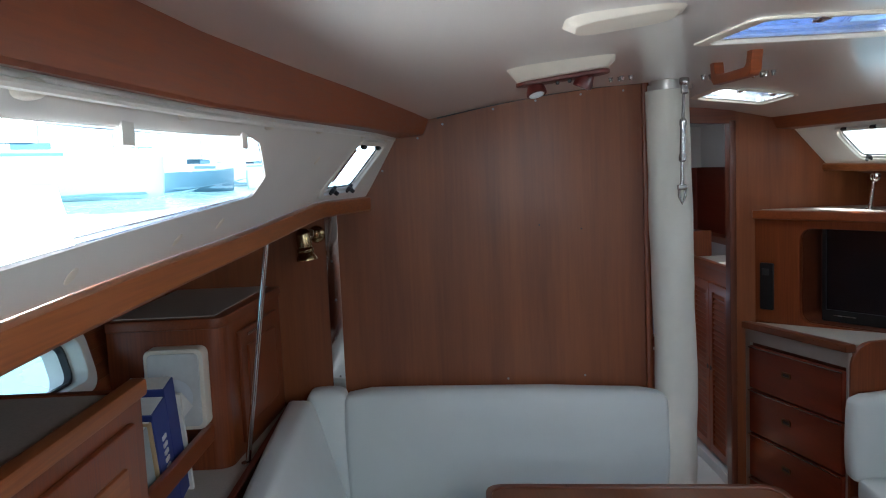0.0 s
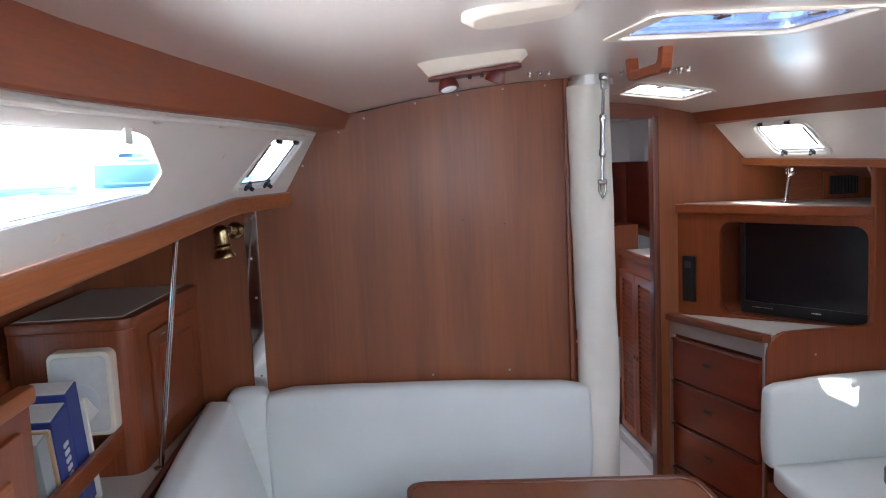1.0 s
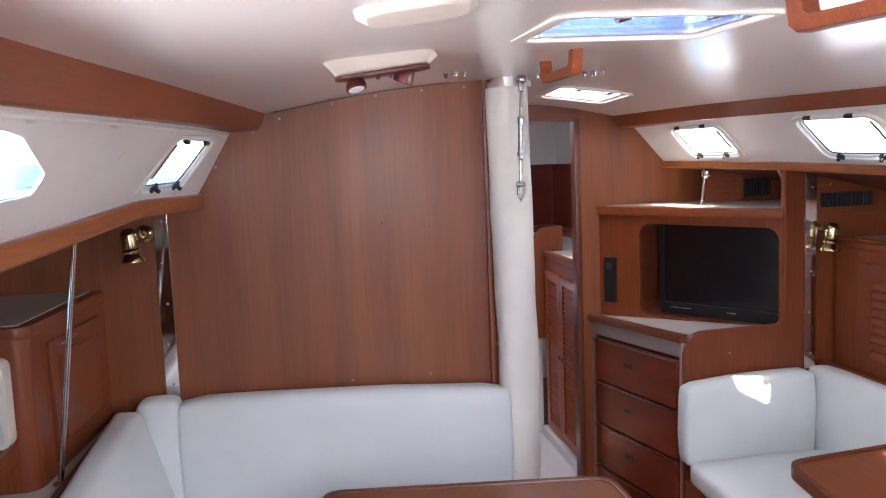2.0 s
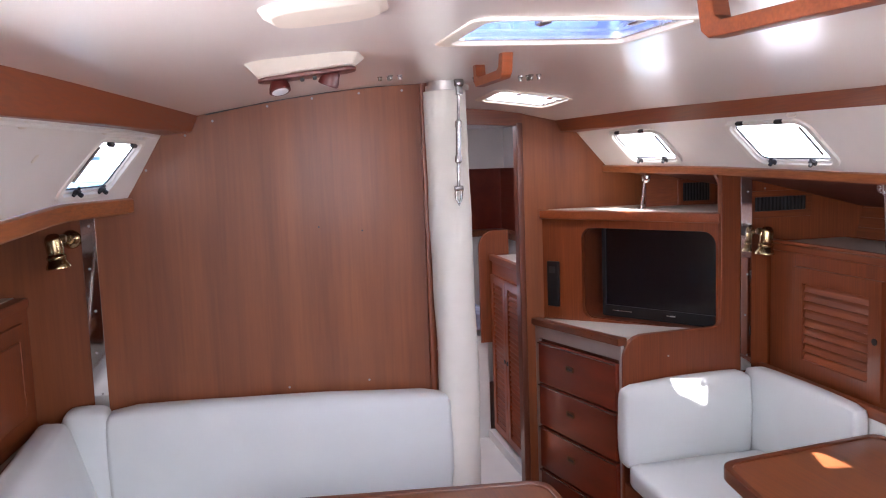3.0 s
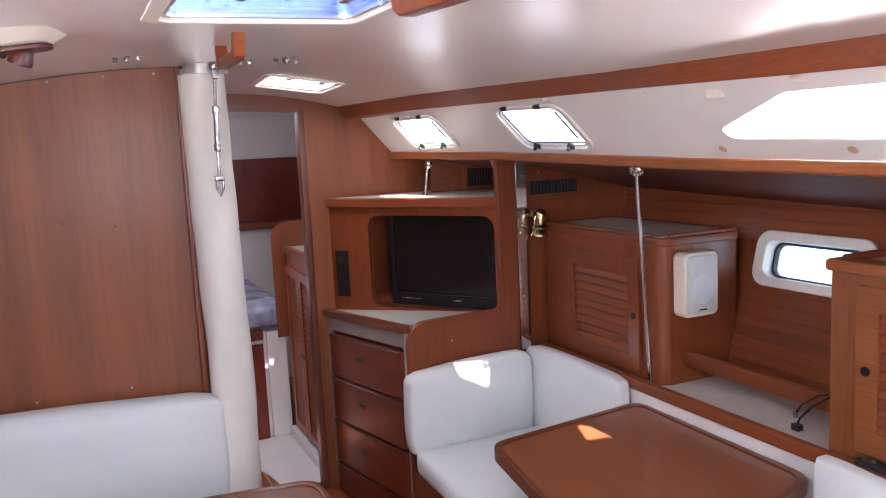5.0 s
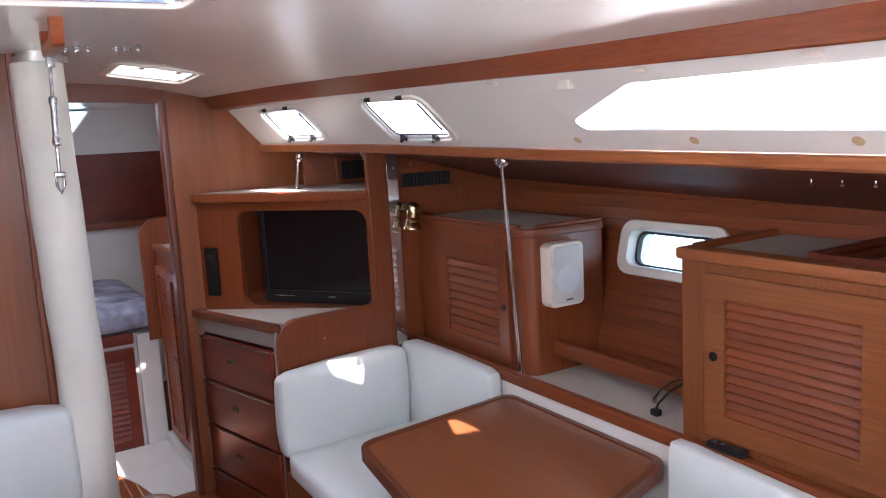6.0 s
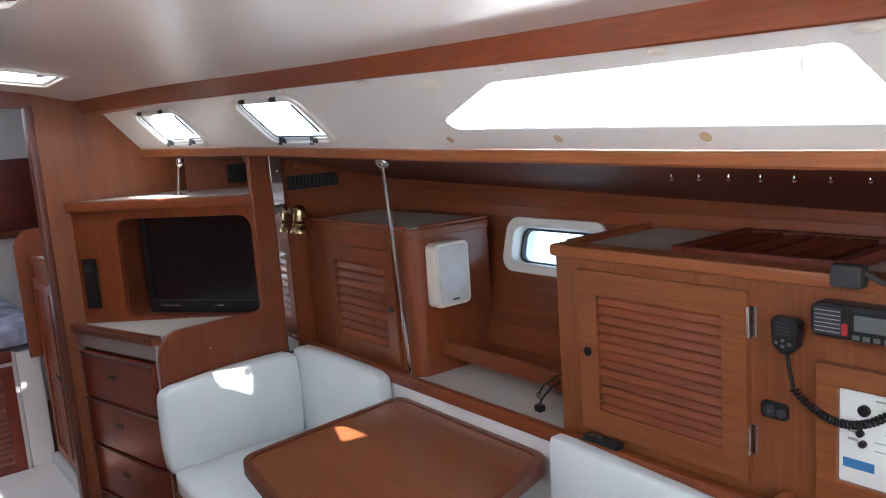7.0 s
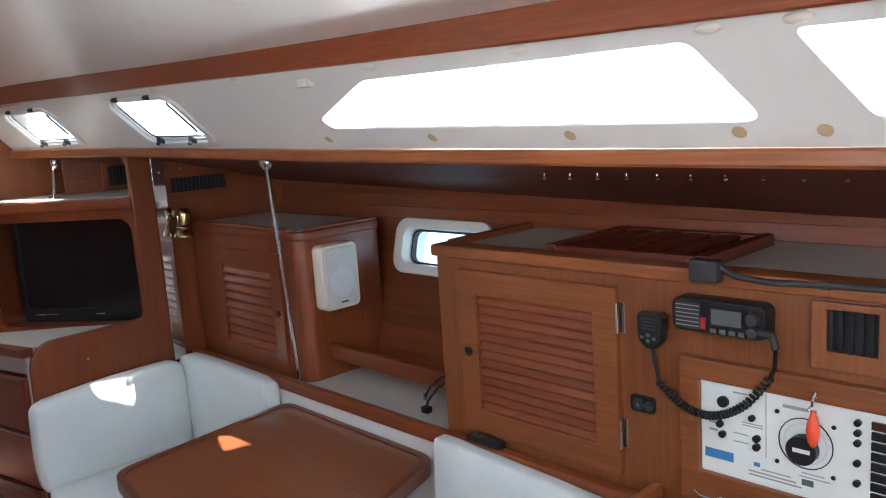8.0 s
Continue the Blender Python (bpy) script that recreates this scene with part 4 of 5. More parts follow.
# ---- loudspeakers ----
def speaker(x0, x1, y, z0, z1, label):
    t = thing("loudspeaker", ((x0 + x1) / 2, y, z0), label, "loudspeaker", "loudspeakers")
    part("housing", prism(rrect(x0, x1, z0, z1, 0.022, 5), y - 0.055, y, None, 0.006), cream, t)
    g = part("grille", prism(rrect(x0 + 0.012, x1 - 0.012, z0 + 0.012, z1 - 0.012, 0.016, 5), y - 0.060, y - 0.0545, None, 0.003), grille_grey, t, "pale perforated grille")
    cx, cz = (x0 + x1) / 2, z0 + 0.42 * (z1 - z0)
    part("woofer", lathe([(0.05, 0.0), (0.05, 0.0006), (0.047, 0.0012)], Matrix.Translation((cx, y - 0.06, cz)) @ Matrix.Rotation(radians(90), 4, "X"), 28), lcd_pale, g, "round woofer showing through the grille")
    part("badge", box(cx - 0.012, cx + 0.018, y - 0.0614, y - 0.0602, z0 + 0.022, z0 + 0.027, 0), black, g)
    return t


speaker(2.312, 2.462, 1.934, 0.986, 1.208, "cream box loudspeaker on the locker side")
speaker(-0.742, -0.575, 1.969, 0.938, 1.168, "cream box loudspeaker on the locker side")


# ---- opening ports in the cabin sides ----
def opening_port(table, ys, label):
    y0, y1 = ys
    t = thing("opening_port", side_point(table, (y0 + y1) / 2, 0.2), label, "window", "opening ports")
    ym = (y0 + y1) / 2
    o, xv = side_point(table, ym, 0.5), (side_point(table, y1, 0.5) - side_point(table, y0, 0.5)).normalized()
    zv = (side_point(table, ym, 1.0) - side_point(table, ym, 0.0)).normalized()
    hv = (side_point(table, ym, 1.0) - side_point(table, ym, 0.0)).length
    yv = zv.cross(xv).normalized()
    out = side_point(table, ym, 0.5, 0.05) - o
    if yv.dot(out) < 0:
        yv = -yv
    zv = xv.cross(yv)
    up = side_point(table, ym, 1.0) - o
    M = basis(o, xv, yv)
    f = 1 if zv.dot(up) > 0 else -1
    w, h = (y1 - y0) / 2, 0.365 * hv
    part("flange", ring_plate(rrect(-w - 0.022, w + 0.022, -h - 0.014, h + 0.014, 0.05), rrect(-w + 0.002, w - 0.002, -h + 0.002, h - 0.002, 0.034), -0.010, 0.012, M, 0.004), white_plastic, t, "white plastic flange")
    part("sash", ring_plate(rrect(-w + 0.003, w - 0.003, -h + 0.003, h - 0.003, 0.034), rrect(-w + 0.014, w - 0.014, -h + 0.012, h - 0.012, 0.026), 0.0, 0.012, M, 0.003), white_plastic, t)
    part("gasket", ring_plate(rrect(-w + 0.0145, w - 0.0145, -h + 0.0125, h - 0.0125, 0.026), rrect(-w + 0.0165, w - 0.0165, -h + 0.0145, h - 0.0145, 0.024), 0.006, 0.012, M), rubber, t, "dark rubber gasket")
    g = part("glass", prism(rrect(-w + 0.016, w - 0.016, -h + 0.014, h - 0.014, 0.024), 0.008, 0.012, M), clear, t)
    g.visible_shadow = False
    for sx in (-0.5, 0.55):
        c = f * (-h + 0.017)
        b = part("latch", box(sx * w - 0.015, sx * w + 0.015, -0.018, -0.004, c - 0.008, c + 0.008, 0.005, m=M), black, t, "black dog latch")
        part("latch_knob", lathe([(0.0065, 0.0), (0.0065, 0.010), (0.004, 0.012)], M @ Matrix.Translation((sx * w, -0.018, c)) @ Matrix.Rotation(radians(90), 4, "X"), 10), black, b)
        part("latch_tab", box(sx * w - 0.004, sx * w + 0.004, -0.014, -0.004, c - 0.017, c + 0.017, 0.003, m=M), black, b)
        part("hinge", box(sx * w - 0.018, sx * w + 0.018, -0.014, 0.0, f * h - 0.016, f * h - 0.004, 0.004, m=M), black, t, "black hinge")
    part("stay", tube([M @ Vector((-w + 0.024, -0.006, f * (h - 0.02))), M @ Vector((-w + 0.024, -0.006, f * (-h + 0.05)))], 0.004, 8), dull_steel, t, "thin metal stay")
    return t


opening_port(STAR, PS1, "white-framed opening port with black latches")
opening_port(STAR, PS2, "white-framed opening port with black latches")
opening_port(PORT, PP1, "white-framed opening port with black latches")


def hull_port(name, s, y0, y1, z0, z1):
    """A fixed port in the hull lining with a deep white frame."""
    xm = 2.55 + ((z0 + z1) / 2 - 0.74) * 0.25 if s > 0 else -0.78 - ((z0 + z1) / 2 - 0.74) * 0.25
    t = thing(name, (xm, (y0 + y1) / 2, z0), "fixed hull port with a deep white plastic frame", "window", "hull ports")
    tilt = Vector((0.25 * s, 0, 1)).normalized()
    yv = Vector((s, 0, -0.25)).normalized()
    xv = yv.cross(tilt)
    M = basis((xm, (y0 + y1) / 2, (z0 + z1) / 2), xv, yv)
    w, h = (y1 - y0) / 2, (z1 - z0) / 2
    part("frame", ring_plate(rrect(-w, w, -h, h, 0.055), rrect(-w + 0.045, w - 0.045, -h + 0.035, h - 0.035, 0.035), -0.014, 0.10, M, 0.006), white_plastic, t)
    part("gasket", ring_plate(rrect(-w + 0.046, w - 0.046, -h + 0.036, h - 0.036, 0.034), rrect(-w + 0.054, w - 0.054, -h + 0.043, h - 0.043, 0.03), 0.03, 0.05, M), rubber, t, "black rubber gasket")
    g = part("glass", prism(rrect(-w + 0.05, w - 0.05, -h + 0.04, h - 0.04, 0.03), 0.04, 0.045, M), clear, t)
    g.visible_shadow = False


hull_port("hull_port", 1, 1.43, 1.895, 1.065, 1.26)
hull_port("hull_port", -1, 1.38, 1.90, 1.075, 1.26)


# ---- deck hatches ----
def hatch(name, x0, x1, y0, y1, label, pane_m):
    zc = [ceiling_z(x, y) for x in (x0, x1) for y in (y0, y1)]
    cx, cy = (x0 + x1) / 2, (y0 + y1) / 2
    o = Vector((cx, cy, sum(zc) / 4))
    xv = Vector((x1 - x0, 0, (zc[2] + zc[3] - zc[0] - zc[1]) / 2)).normalized()
    yv = Vector((0, y1 - y0, (zc[1] + zc[3] - zc[0] - zc[2]) / 2)).normalized()
    zv = xv.cross(yv)
    M = Matrix(((xv.x, zv.x, yv.x, o.x), (xv.y, zv.y, yv.y, o.y), (xv.z, zv.z, yv.z, o.z), (0, 0, 0, 1)))
    w, h = (x1 - x0) / 2, (y1 - y0) / 2
    t = thing(name, o, label, "hatch", "deck hatches")
    part("garnish", ring_plate(rrect(-w - 0.03, w + 0.012, -h - 0.010, h + 0.010, 0.03), rrect(-w + 0.001, w - 0.001, -h + 0.001, h - 0.001, 0.03), -0.005, 0.008, M, 0.003), cream, t, "cream plastic hatch surround")
    part("frame", ring_plate(rrect(-w + 0.002, w - 0.002, -h + 0.002, h - 0.002, 0.03), rrect(-w + 0.014, w - 0.014, -h + 0.014, h - 0.014, 0.024), 0.004, 0.05, M, 0.002), steel, t, "aluminium hatch frame")
    g = part("glass", prism(rrect(-w + 0.012, w - 0.012, -h + 0.012, h - 0.012, 0.024), 0.012, 0.02, M), pane_m, t)
    g.visible_shadow = False
    for sx in (-0.45, 0.45):
        part("latch", box(sx * w - 0.01, sx * w + 0.01, -0.006, 0.03, -h + 0.012, -h + 0.055, 0.004, m=M), steel, t, "metal hatch latch")


hatch("deck_hatch", 0.67, 1.06, 1.14, 1.46, "large deck hatch with a blue-tinted pane", hatch_acrylic)
hatch("deck_hatch", 1.18, 1.46, 2.77, 3.09, "small clear deck hatch in the headliner", clear)

# ---- ceiling fittings ----
cl = thing("ceiling_lamp", (0.38, 1.57, 1.84), "twin ceiling lamp with dark red spots on a white base", "lamp")
yaw = Matrix.Translation((0.385, 1.575, 0)) @ Matrix.Rotation(radians(-11), 4, "Z")
rows = []
for z, k, q in ((1.87, 1.0, 1.0), (1.85, 1.0, 1.0), (1.829, 0.86, 0.42), (1.826, 0.84, 0.38)):
    rows.append([yaw @ Vector((x * k, y * q, z + 0.10 * x)) for x, y in rrect(-0.119, 0.119, -0.12, 0.12, 0.055)])
bm = loft(rows, close=True)
bm.verts.ensure_lookup_table()
bm.faces.new([bm.verts[i] for i in range(len(bm.verts) - len(rows[0]), len(bm.verts))])
part("white_base", bm, cream, cl, "white moulded pedestal")
plate = yaw @ Matrix(((1, 0, 0, 0), (0, 1, 0, 0), (0.10, 0, 1, 0), (0, 0, 0, 1)))
part("base_plate", prism(rrect(-0.105, 0.105, -0.032, 0.032, 0.03), 0, 0.009, plate @ Matrix(((1, 0, 0, 0), (0, 0, 1, 0), (0, -1, 0, 1.8255), (0, 0, 0, 1))), 0.002), lampwood, cl, "dark red oval plate")
for sx, tx, ty in ((-0.062, -8, -16), (0.055, 26, 8)):
    H = plate @ Matrix.Translation((sx, 0, 1.820)) @ Matrix.Scale(0.72, 4) @ Matrix.Rotation(radians(ty), 4, "X") @ Matrix.Rotation(radians(tx), 4, "Y") @ Matrix.Rotation(radians(180), 4, "X")
    sp = part("spot", lathe([(0.014, -0.006), (0.024, 0.002), (0.026, 0.012), (0.031, 0.026), (0.032, 0.038), (0.030, 0.040)], H, 20), lampwood, cl, "dark red swivel spot")
    part("lens", lathe([(0.025, 0.0395), (0.023, 0.0412), (0.01, 0.0415)], H, 20), lcd_pale, sp, "white lamp lens")
for x in (-0.015, 0.012):
    part("switch", box(x, x + 0.008, -0.006, 0.006, 1.809, 1.817, 0.002, m=plate), black, cl)


def pedestal(x, y, size):
    """A low moulded pad of the headliner with sloping sides."""
    m = Matrix.Translation((x, y, 0)) @ Matrix.Rotation(radians(-8), 4, "Z")
    ring = [[m @ Vector((a * k, b * q, z + 0.08 * a)) for a, b in rrect(-size, size, -size, size, 0.06)] for z, k, q in ((1.862, 1.0, 1.0), (1.846, 0.97, 0.97), (1.834, 0.78, 0.62), (1.832, 0.75, 0.58))]
    pad = loft(ring, close=True)
    pad.verts.ensure_lookup_table()
    pad.faces.new([pad.verts[i] for i in range(len(pad.verts) - len(ring[0]), len(pad.verts))])
    return single("headliner_pad", pad, cream, "cream moulded pad standing off the headliner", "moulding")


pedestal(0.385, 0.972, 0.098)


def grab_handle(name, pts, w, h, label):
    """A teak handle: a bar on two feet under the headliner."""
    t = thing(name, pts[0], label, "handle", "teak ceiling handles")
    a, b = Vector(pts[0]), Vector(pts[1])
    xv = (b - a).normalized()
    yv = Vector((-xv.y, xv.x, 0)).normalized()
    L = (b - a).length
    outer = [(0, 0.0), (0.012, -h), (0.03, -h - 0.012), (L - 0.03, -h - 0.012), (L - 0.012, -h), (L, 0.0), (L - 0.035, 0.0), (L - 0.045, -h + 0.02), (L - 0.06, -h + 0.012), (0.06, -h + 0.012), (0.045, -h + 0.02), (0.035, 0.0)]
    part("bar", prism(outer, -w / 2, w / 2, basis(a, xv, yv), 0.004), teak_x, t)
    return t


grab_handle("grab_handle", [(0.862, 1.66, 1.882), (0.875, 1.99, 1.89)], 0.028, 0.05, "teak grab handle under the headliner near the mast")
grab_handle("grab_handle", [(0.955, 0.95, 1.862), (1.0, 0.50, 1.852)], 0.032, 0.056, "teak grab handle under the headliner by the hatch")
tc = thing("ceiling_screws", (0.66, 2.18, 1.88), "cluster of steel bolt ends in the headliner", "fastener", "bolt clusters")
for dx, dy in ((-0.03, 0.0), (0.0, 0.015), (0.0, -0.015), (0.03, 0.0)):
    part("bolt", lathe([(0.0045, -0.013), (0.0055, -0.011), (0.0055, -0.003), (0.008, -0.002), (0.008, 0.004)], Matrix.Translation((0.658 + dx, 2.18 + dy, ceiling_z(0.658 + dx, 2.18 + dy))), 10), dull_steel, tc)
copy_thing(tc, Matrix.Translation((1.10, 2.2, 1.876)))
copy_thing(tc, Matrix.Translation((0.99, 2.33, 1.888)))

# turnbuckle that hangs in front of the mast
tb = thing("turnbuckle", (0.917, 2.428, 1.48), "polished steel turnbuckle hanging before the mast", "rigging")
P0 = [(0.928, 2.43, 1.897), (0.922, 2.428, 1.767), (0.917, 2.428, 1.62), (0.915, 2.428, 1.539)]
part("toggle", lathe([(0.013, 0), (0.017, 0.006), (0.017, 0.022), (0.009, 0.032)], Matrix.Translation((0.928, 2.43, 1.875)), 12), dull_steel, tb)
part("clevis", box(0.917, 0.939, 2.42, 2.44, 1.846, 1.88, 0.005), dull_steel, tb)
part("upper_rod", tube([P0[0], P0[1]], 0.0055), dull_steel, tb)
part("barrel", lathe([(0.006, 0), (0.012, 0.006), (0.012, 0.022), (0.0092, 0.03), (0.0092, 0.116), (0.012, 0.125), (0.012, 0.141), (0.006, 0.147)], Matrix.Translation((0.917, 2.428, 1.62)) @ Matrix.Rotation(radians(2), 4, "Y"), 14), dull_steel, tb)
part("lower_rod", tube([P0[2], P0[3]], 0.0055), dull_steel, tb)
part("shackle", tube([(0.906, 2.428, 1.544), (0.905, 2.428, 1.506), (0.915, 2.428, 1.481), (0.925, 2.428, 1.506), (0.926, 2.428, 1.544)], 0.0045), dull_steel, tb)
part("pin", box(0.90, 0.931, 2.419, 2.437, 1.528, 1.546, 0.004), dull_steel, tb)


# white curtain tracks under the upper beams
def curtain_track(table, y0, y1):
    pts = [side_point(table, y0 + (y1 - y0) * i / 24, 0.985, -0.008) for i in range(25)]
    return single("curtain_track", tube(pts, 0.0045, 8), white_plastic, "thin white plastic curtain track under the beam", "curtain track")


curtain_track(PORT, -0.2, 2.5)


# clips and plugs along the cabin sides
def clip(table, y, v, mirror_side, label="small cream plastic clip on the cabin side"):
    o = side_point(table, y, v)
    n = side_point(table, y, v, -0.02) - o
    M = Matrix.Translation(o) @ n.to_track_quat("Z", "Y").to_matrix().to_4x4()
    bm = lathe([(0.012, 0.0), (0.0115, 0.003), (0.008, 0.007), (0.003, 0.009)], Matrix.Identity(4), 16)
    for v in bm.verts:
        q = M.to_3x3() @ v.co
        v.co = o + Vector((q.x, q.y * 1.9 + 0.004 * math.sin(60 * q.x), q.z * 0.8))
    t = single("valance_clip", bm, cream, label, "clip", "", "valance clips")
    return t


for y in (0.21, 0.34, 0.7, 1.089, 1.6, 2.0):
    clip(STAR, y, 0.965, 1)
for y in (0.36, 0.7, 1.05, 1.45, 2.0, 2.4):
    clip(PORT, y, 0.965, -1)


def plug(table, y, v, r, m):
    a, b = side_point(table, y, v), side_point(table, y, v, -0.02)
    q = (b - a).to_track_quat("Z", "Y").to_matrix().to_4x4()
    return single("screw_plug", lathe([(r, 0), (r, 0.001), (r * 0.75, 0.002), (r * 0.3, 0.0022)], Matrix.Translation(a) @ q, 16), m, "round plastic plug covering a screw", "plug", "", "screw plugs", a)


for y in (1.469, 1.08, 0.697, 0.356, 0.22):
    plug(STAR, y, 0.14, 0.0125, tan)
for y, v in ((0.43, 0.12), (0.66, 0.12), (1.0, 0.14), (1.2, 0.18), (1.66, 0.66)):
    plug(PORT, y, v, 0.012, cream)
single("cream_tab", box(1.925, 1.945, 1.315, 1.36, 1.688, 1.712, 0.003), cream, "small cream tab stuck to the cabin side", "clip")
for y in (0.56, 0.957):
    o = side_point(PORT, y, 0.87)
    single("curtain_tab", box(o.x, o.x + 0.004, o.y - 0.016, o.y + 0.016, o.z - 0.018, o.z + 0.02, 0.001), white_plastic, "small white fabric tab over the window", "clip", "", "curtain tabs")
for i in range(10):
    y = 0.918 - 0.074 * i
    single("hook", lathe([(0.0025, 0.0), (0.0025, -0.007), (0.0045, -0.010), (0.003, -0.014)], Matrix.Translation((2.29, y, 1.452)), 10), steel, "small chrome cup hook under the deck", "hook", "", "cup hooks", (2.29, y, 1.44))

# ---- nav station ----
FX = 2.236


def on_front(y0, y1, z0, z1, d0, d1, r=0.003):
    """A block on the locker's front, standing d0 to d1 off it."""
    return box(FX - d1, FX - d0, min(y0, y1), max(y0, y1), z0, z1, r)


NF = basis((FX, 0, 0), (0, -1, 0), (1, 0, 0))
for z0, z1 in ((1.116, 1.183), (0.855, 0.922)):
    h = thing("door_hinge", (FX, 0.682, z0), "polished steel hinge of the louvred door", "hinge", "steel hinges")
    part("leaf", on_front(0.674, 0.686, z0, z1, 0, 0.003, 0.001), chrome, h)
    part("knuckle", tube([(FX - 0.014, 0.686, z0), (FX - 0.014, 0.686, z1)], 0.0038), chrome, h)
vhf = thing("marine_radio", (FX, 0.445, 1.155), "black fixed-mount marine radio on the locker front", "radio")
part("body", prism(rrect(-0.540, -0.352, 1.155, 1.222, 0.018), -0.045, 0, NF, 0.006), black, vhf)
part("speaker_grille", on_front(0.53, 0.478, 1.163, 1.214, 0.045, 0.0475, 0.001), rubber, vhf)
for i in range(6):
    part("grille_bar", on_front(0.528, 0.48, 1.168 + 0.008 * i, 1.1693 + 0.008 * i, 0.0475, 0.049, 0), grey_ink, vhf, smooth=False)
part("display_frame", on_front(0.462, 0.388, 1.172, 1.214, 0.045, 0.0475, 0.001), black, vhf)
part("display", on_front(0.455, 0.396, 1.177, 1.207, 0.0475, 0.049, 0.0005), lcd, vhf, "grey liquid crystal display")
part("red_button", on_front(0.477, 0.466, 1.165, 1.188, 0.045, 0.05, 0.001), red, vhf, "red distress button")
for i in range(4):
    y = 0.458 - 0.0185 * i
    part("key", on_front(y, y - 0.013, 1.1595, 1.169, 0.045, 0.0495, 0.002), lcd, vhf, "pale rubber key")
part("knob", lathe([(0.012, 0), (0.011, 0.014), (0.008, 0.016)], NF @ Matrix.Translation((-0.374, -0.045, 1.197)) @ Matrix.Rotation(radians(90), 4, "X"), 14), rubber, vhf)
part("knob", lathe([(0.011, 0), (0.010, 0.012), (0.007, 0.014)], NF @ Matrix.Translation((-0.374, -0.045, 1.172)) @ Matrix.Rotation(radians(90), 4, "X"), 14), rubber, vhf)
part("microphone_plug", tube([(FX - 0.05, 0.362, 1.175), (FX - 0.055, 0.335, 1.172), (FX - 0.055, 0.33, 1.15)], 0.0075), rubber, vhf)
mic = thing("radio_microphone", (FX, 0.6, 1.10), "black hand microphone with a coiled cord", "microphone")
part("body", prism([(-0.628, 1.168), (-0.62, 1.176), (-0.578, 1.176), (-0.569, 1.166), (-0.572, 1.118), (-0.590, 1.100), (-0.606, 1.100), (-0.624, 1.118)], -0.034, -0.006, NF, 0.005), black, mic)
part("clip", on_front(0.61, 0.588, 1.13, 1.16, 0, 0.006, 0.001), steel, mic)
for i in range(4):
    part("speaker_slot", on_front(0.615, 0.583, 1.142 + 0.007 * i, 1.1445 + 0.007 * i, 0.0335, 0.035, 0), rubber, mic, smooth=False)
for y, z in ((0.614, 1.124), (0.600, 1.130), (0.586, 1.124), (0.600, 1.118)):
    part("key", on_front(y + 0.004, y - 0.004, z - 0.0035, z + 0.0035, 0.0335, 0.036, 0.001), lcd, mic, "pale key")
# straight lead, then the coil hanging to the radio's plug
lead = [(FX - 0.02, 0.598, 1.10), (FX - 0.02, 0.594, 1.07), (FX - 0.02, 0.586, 1.035)]
axis = [Vector((FX - 0.026, 0.586 + (0.352 - 0.586) * t, 1.035 + (1.075 - 1.035) * t - 0.20 * t * (1 - t) - 0.02 * math.sin(math.pi * t) + (0.0 if t < 0.8 else (t - 0.8) * 0.05))) for t in [i / 40 for i in range(41)]]
coil = []
turns, per = 34, 8
for i in range(turns * per + 1):
    t = i / (turns * per) * 40
    k = min(39, int(t))
    p = axis[k].lerp(axis[k + 1], t - k)
    d = (axis[k + 1] - axis[k]).normalized()
    u = Vector((1, 0, 0))
    w = d.cross(u)
    a = 2 * math.pi * i / per
    coil.append(p + 0.0068 * (math.cos(a) * u + math.sin(a) * w))
part("cord_lead", tube(lead, 0.004), black, mic)
part("coiled_cord", tube(coil, 0.0027, 6), black, mic, "coiled black cord")
part("cord_end", tube([axis[-1], (FX - 0.04, 0.338, 1.11), (FX - 0.055, 0.33, 1.15)], 0.004), black, mic)
us = thing("power_socket", (FX, 0.634, 0.95), "black power socket plate on the locker front", "socket")
part("plate", prism(rrect(-0.663, -0.604, 0.948, 0.985, 0.009), -0.008, 0, NF, 0.002), black, us)
part("socket", lathe([(0.013, 0), (0.013, 0.006), (0.009, 0.006)], NF @ Matrix.Translation((-0.641, -0.008, 0.966)) @ Matrix.Rotation(radians(90), 4, "X"), 16), rubber, us)
part("pale_insert", on_front(0.645, 0.637, 0.962, 0.970, 0.014, 0.0155, 0.001), lcd, us)
part("cap", lathe([(0.010, 0), (0.010, 0.006), (0.007, 0.008)], NF @ Matrix.Translation((-0.617, -0.008, 0.966)) @ Matrix.Rotation(radians(90), 4, "X"), 14), rubber, us)
pl = thing("cable_plug", (FX, 0.48, 1.25), "black plug with a lead over the locker edge", "plug")
part("plug_body", box(FX - 0.04, FX - 0.008, 0.447, 0.506, 1.252, 1.296, 0.006), rubber, pl)
part("lead", tube([(FX - 0.02, 0.45, 1.282), (FX - 0.022, 0.42, 1.268), (FX - 0.022, 0.36, 1.262), (FX - 0.016, 0.25, 1.266), (FX - 0.012, 0.1, 1.268), (FX - 0.012, -0.1, 1.27)], 0.006), rubber, pl)
part("lead_clip", box(FX - 0.022, FX - 0.008, 0.252, 0.268, 1.258, 1.272, 0.002), rubber, pl)
# switch panel in its raised teak frame
pn = thing("switch_panel", (FX, 0.3, 0.85), "white electrical switch panel with rotary battery switch", "panel")
part("teak_frame", ring_plate([(-0.54, 0.795), (0.15, 0.795), (0.15, 1.095), (-0.54, 1.095)], [(-0.497, 0.862), (0.10, 0.862), (0.10, 1.052), (-0.497, 1.052)], -0.022, 0, NF, 0.004), honey_y, pn)
part("plate", on_front(0.4968, -0.0998, 0.8622, 1.0518, 0.0, 0.012, 0.001), panel_white, pn)


